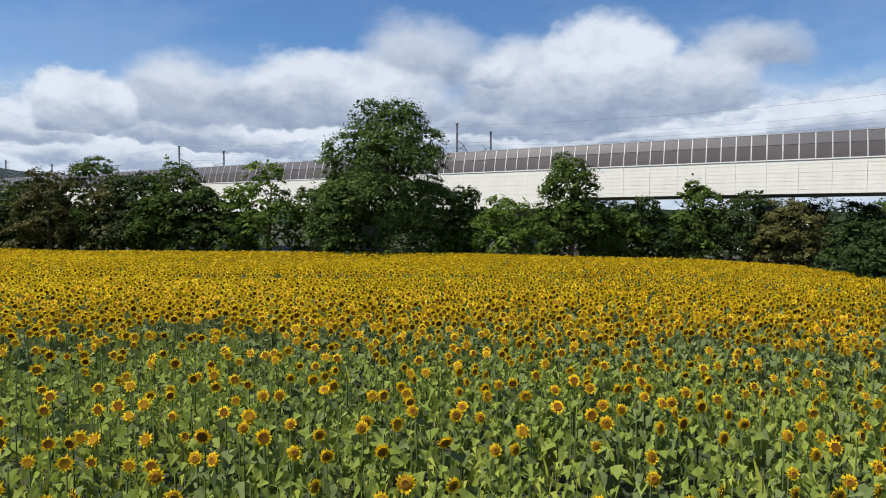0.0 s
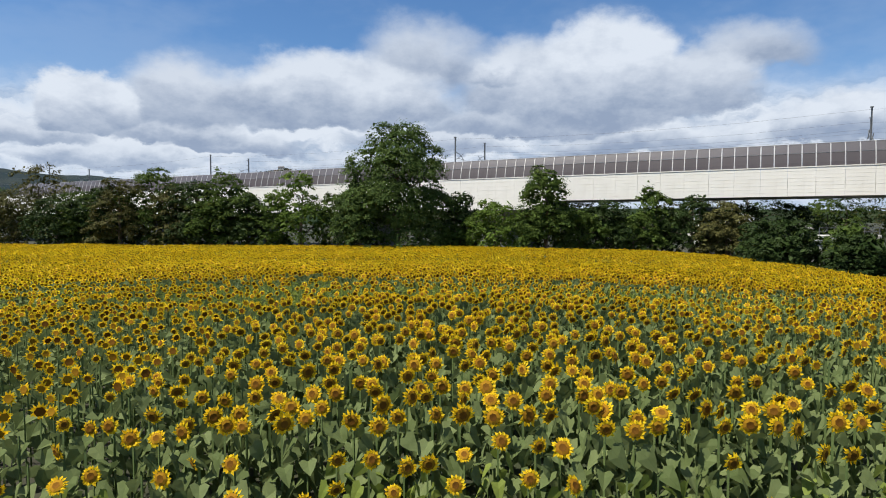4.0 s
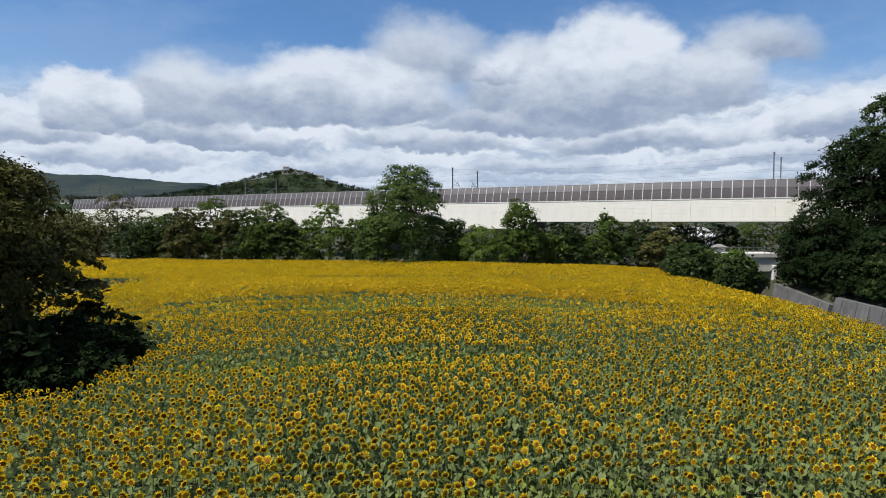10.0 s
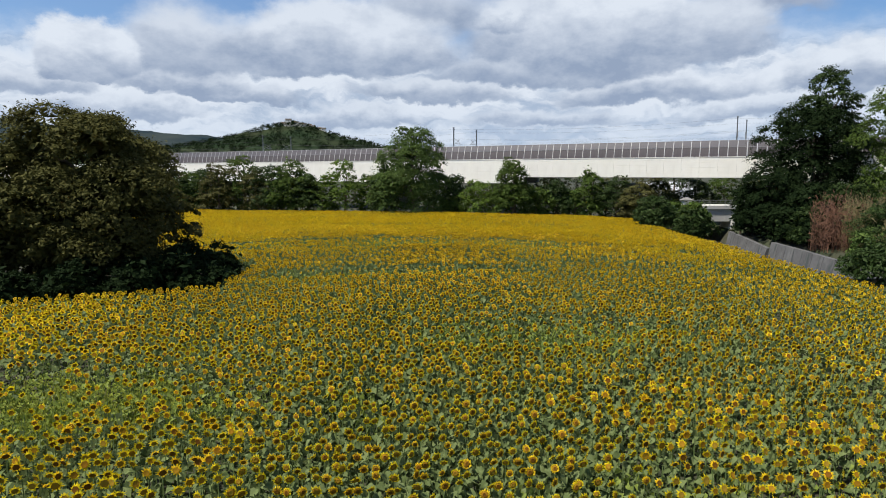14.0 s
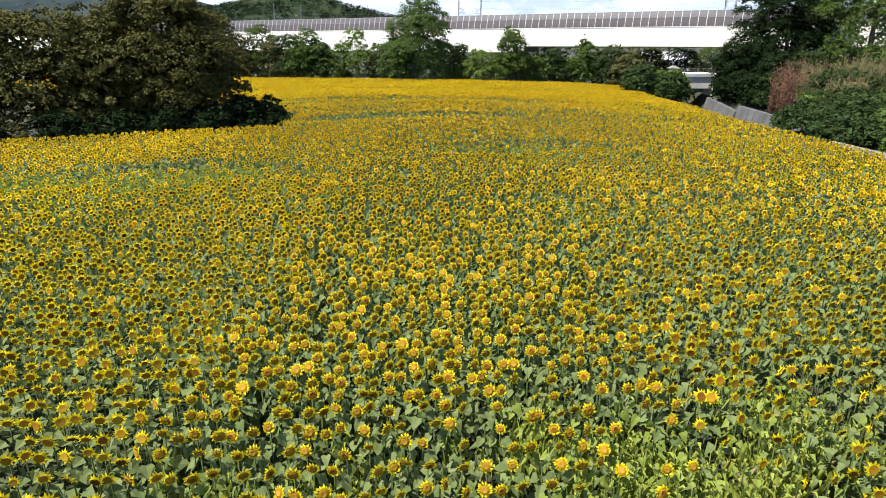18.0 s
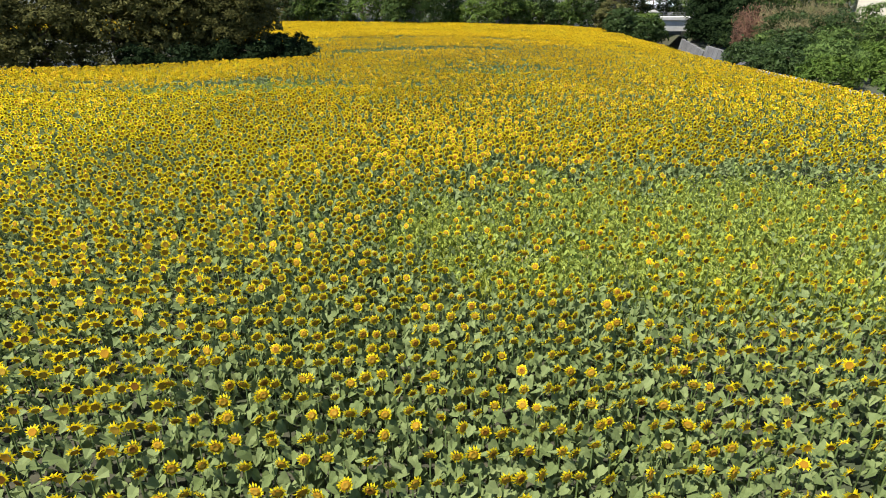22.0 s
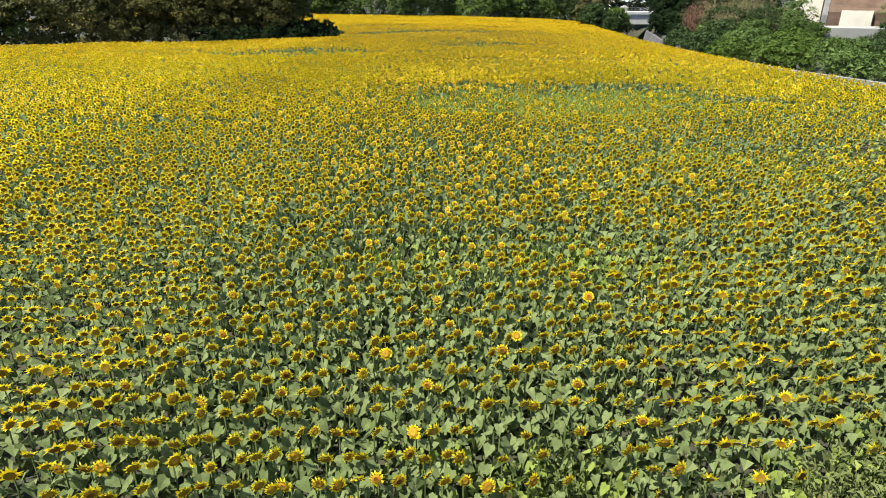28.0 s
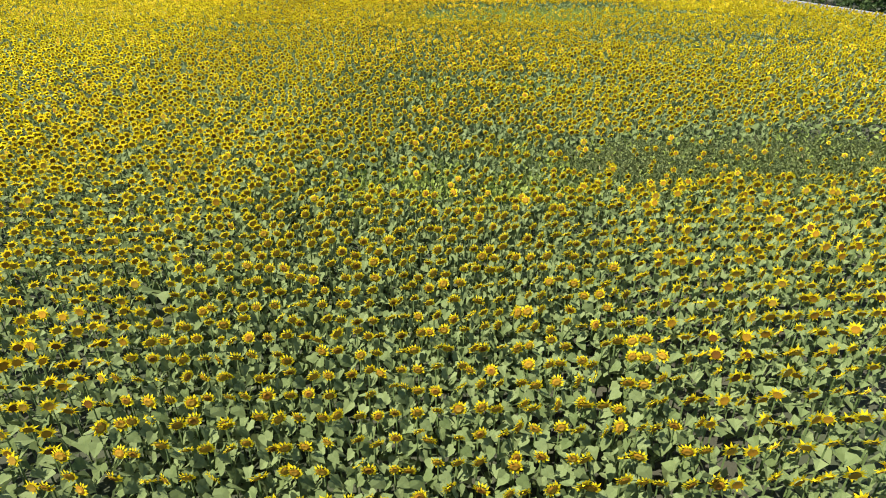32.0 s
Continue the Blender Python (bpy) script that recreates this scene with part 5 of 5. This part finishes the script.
def single_sunflower(kind, petal, label, group, rng_seed):
    """One plant as a thing of its own: stem, leaves, head with petals, disc and back."""
    rng = np.random.RandomState(rng_seed)
    th = new("sunflower")
    V, F = stem_arrays(5, BEND)
    V = V * [1, 1, 1.46]
    ob = new("stem", tri_mesh("stem", V, F, [M_STEM], smooth=True))
    ob.parent = th
    for v, f in leaf_set(rng, 12, heart_leaf, 0.30, 0.225):
        ob = new("leaf", tri_mesh("leaf", v * [1, 1, 1.46], f, [M_LEAF_PALE if kind % 2 and petal == M_PETAL_GOLD else M_LEAF]))
        ob.parent = th
    hd = head_arrays(rng, 17, 10)
    back = new("flower_head", tri_mesh("flower_head", hd[3][0], hd[3][1], [M_LEAF]))
    back.parent = th
    back.location = (0, -BEND, 0.985 * 1.46)
    for (v, f, m), nm, mm in zip(hd[:3], ("petals", "disc", "disc_rim"), (petal, M_DISC if petal is M_PETAL_GOLD or kind == 2 else M_DISC_LIT, M_RIM)):
        ob = new(nm, tri_mesh(nm, v, f, [mm]))
        ob.parent = back
    return tagged(th, label, "sunflower", group)


def build_sunflowers():
    x, y, flower, big, h, pale, rng = plants()
    yaw, nod = facing(len(x), rng, x, y)
    A, AH, B, BH, C, CH, D, DH = make_kinds()
    d = np.maximum(np.abs(x) / 0.72, np.maximum(y + 0.7, 0))
    d = np.hypot(d, 3.0)
    d = np.where(d < 12, d, d * (0.82 + 0.36 * rng.rand(len(d))))      # the grades mingle
    first = (np.abs(x) < 3.3) & (y > 3.2) & (y < 9.2) & flower
    last = (np.abs(x + 0.2) < 3.4) & (y > -92.6) & (y < -88.4) & flower
    single = first | last
    for sel, petal, label, group, seed in ((first, M_PETAL_GOLD, "tall sunflower with a golden ray ring and brown disc", "sunflowers at the field's far rows", 60),
                                           (last, M_PETAL, "nodding lemon-yellow sunflower with broad grey-green leaves", "sunflowers at the field's last rows", 80)):
        protos = [single_sunflower(k, petal, label, group, seed + k) for k in range(5)]
        for n, i in enumerate(np.where(sel)[0]):
            p = protos[n % 5]
            m = Matrix.Translation((x[i], y[i], float(ground_z(x[i], y[i])))) @ Matrix.Rotation(yaw[i], 4, "Z")
            if n < 5:
                th = p
                th.matrix_basis = m
            else:
                th = copy_thing(p, m)
            s = h[i] / 1.46
            th.scale = (s, s, s)
            for c in th.children:
                if c.name.startswith("flower_head"):
                    c.rotation_euler = (nod[i], 0, 0)
                    c.scale = (big[i] / s,) * 3
    grades = [(A, AH, (d < 6.8) & ~single), (B, BH, (d >= 6.8) & (d < 20)), (C, CH, (d >= 20) & (d < 42)), (D, DH, d >= 42)]
    words = ["dense blooming sunflowers with brown discs and broad green leaves", "dense rows of blooming yellow sunflowers",
             "farther rows of blooming yellow sunflowers", "far golden-yellow sunflower rows at the field's edges"]
    total = 0
    for (bd, hd, sel), label in zip(grades, words):
        V, F, M = scatter(bd, hd, x[sel], y[sel], flower[sel], big[sel], h[sel], yaw[sel], nod[sel], pale[sel], rng)
        total += len(F)
        ob = new("sunflower_field", tri_mesh("sunflower_field", V, F, MATS, M))
        tagged(ob, label, "sunflowers", kind="stuff")
    print("sunflowers", len(x), "triangles", total, "single", int(single.sum()))


build_sunflowers()


def build_weeds():
    """Grass and weeds where the crop is thin, and along the field's borders."""
    rng = np.random.RandomState(33)
    n = 75000
    x, y = rng.rand(n) * 44 - 27, rng.rand(n) * 104 - 92
    x = np.concatenate([x, -4 + rng.rand(9000) * 24, 2 + rng.rand(3500) * 15])
    y = np.concatenate([y, -58 + rng.rand(9000) * 11.5, -87 + rng.rand(3500) * 5.6])
    n = len(x)
    t, w = thinness(x, y)
    near = np.clip(1.2 - np.abs(x) / 40, 0.35, 1)
    ok = (rng.rand(n) < w * near) & (x < border_x(y))
    x, y = x[ok], y[ok]
    bx = np.concatenate([border_x(yy) + 0.4 + 1.6 * rng.rand(40) for yy in np.arange(-70, 50, 1.0)])
    by = np.concatenate([yy + rng.rand(40) for yy in np.arange(-70, 50, 1.0)])
    fx = rng.rand(1800) * 100 - 72
    fy = far_edge_y(fx) + rng.rand(1800) * 1.6
    lab = np.concatenate([np.zeros(len(x)), np.ones(len(bx) + len(fx))])
    x, y = np.concatenate([x, bx, fx]), np.concatenate([y, by, fy])
    k = len(x)
    z = ground_z(x, y)
    Vs, Fs, Ms, off = [], [], [], 0
    straw = np.where(rng.rand(k) < 0.06, 1, np.where((lab == 0) & (y > -75), 2, 0))
    for j in range(3):
        a = rng.rand(k) * 6.28
        hh = (0.45 + 0.55 * rng.rand(k)) * np.where(lab > 0, 0.9, np.where(y > -75, 1.02, 1.0))
        w = 0.010 + 0.012 * rng.rand(k)
        o = rng.normal(size=(k, 2)) * 0.12
        px, py = x + o[:, 0], y + o[:, 1]
        c, s = np.cos(a), np.sin(a)
        l = 0.12 + 0.25 * rng.rand(k)
        V = np.stack([np.stack([px - s * w, py + c * w, z], 1), np.stack([px + s * w, py - c * w, z], 1),
                      np.stack([px + c * l * 0.35 + s * w, py + s * l * 0.35 - c * w, z + hh * 0.7], 1), np.stack([px + c * l, py + s * l, z + hh], 1)], 1)
        Vs.append(V.reshape(-1, 3))
        i = np.arange(k)[:, None] * 4 + off
        Fs.append(np.concatenate([i + [0, 1, 2], i + [0, 2, 3]], 1).reshape(-1, 3))
        Ms.append(np.repeat(straw, 2))
        off += 4 * k
    # low broad weeds
    q = np.where(lab == 0)[0]
    for j in range(8):
        a = rng.rand(len(q)) * 6.28
        r = 0.03 + 0.05 * rng.rand(len(q))
        px, py, pz = x[q] + rng.normal(size=len(q)) * 0.2, y[q] + rng.normal(size=len(q)) * 0.2, z[q] + 0.3 + 0.85 * rng.rand(len(q))
        c, s = np.cos(a) * r, np.sin(a) * r
        V = np.stack([np.stack([px - c, py - s, pz], 1), np.stack([px + s * 0.5, py - c * 0.5, pz + 0.04], 1), np.stack([px + c, py + s, pz - 0.05], 1), np.stack([px - s * 0.5, py + c * 0.5, pz + 0.04], 1)], 1)
        Vs.append(V.reshape(-1, 3))
        i = np.arange(len(q))[:, None] * 4 + off
        Fs.append(np.concatenate([i + [0, 1, 2], i + [0, 2, 3]], 1).reshape(-1, 3))
        Ms.append(np.repeat(np.where(y[q] > -75, 2, 0), 2))
        off += 4 * len(q)
    ob = new("weeds", tri_mesh("weeds", np.concatenate(Vs), np.concatenate(Fs), [M_GRASS, M_STRAW, M_WEED], np.concatenate(Ms)))
    tagged(ob, "tangled light green weeds and grass in thin places of the crop", "weeds", kind="stuff")


build_weeds()
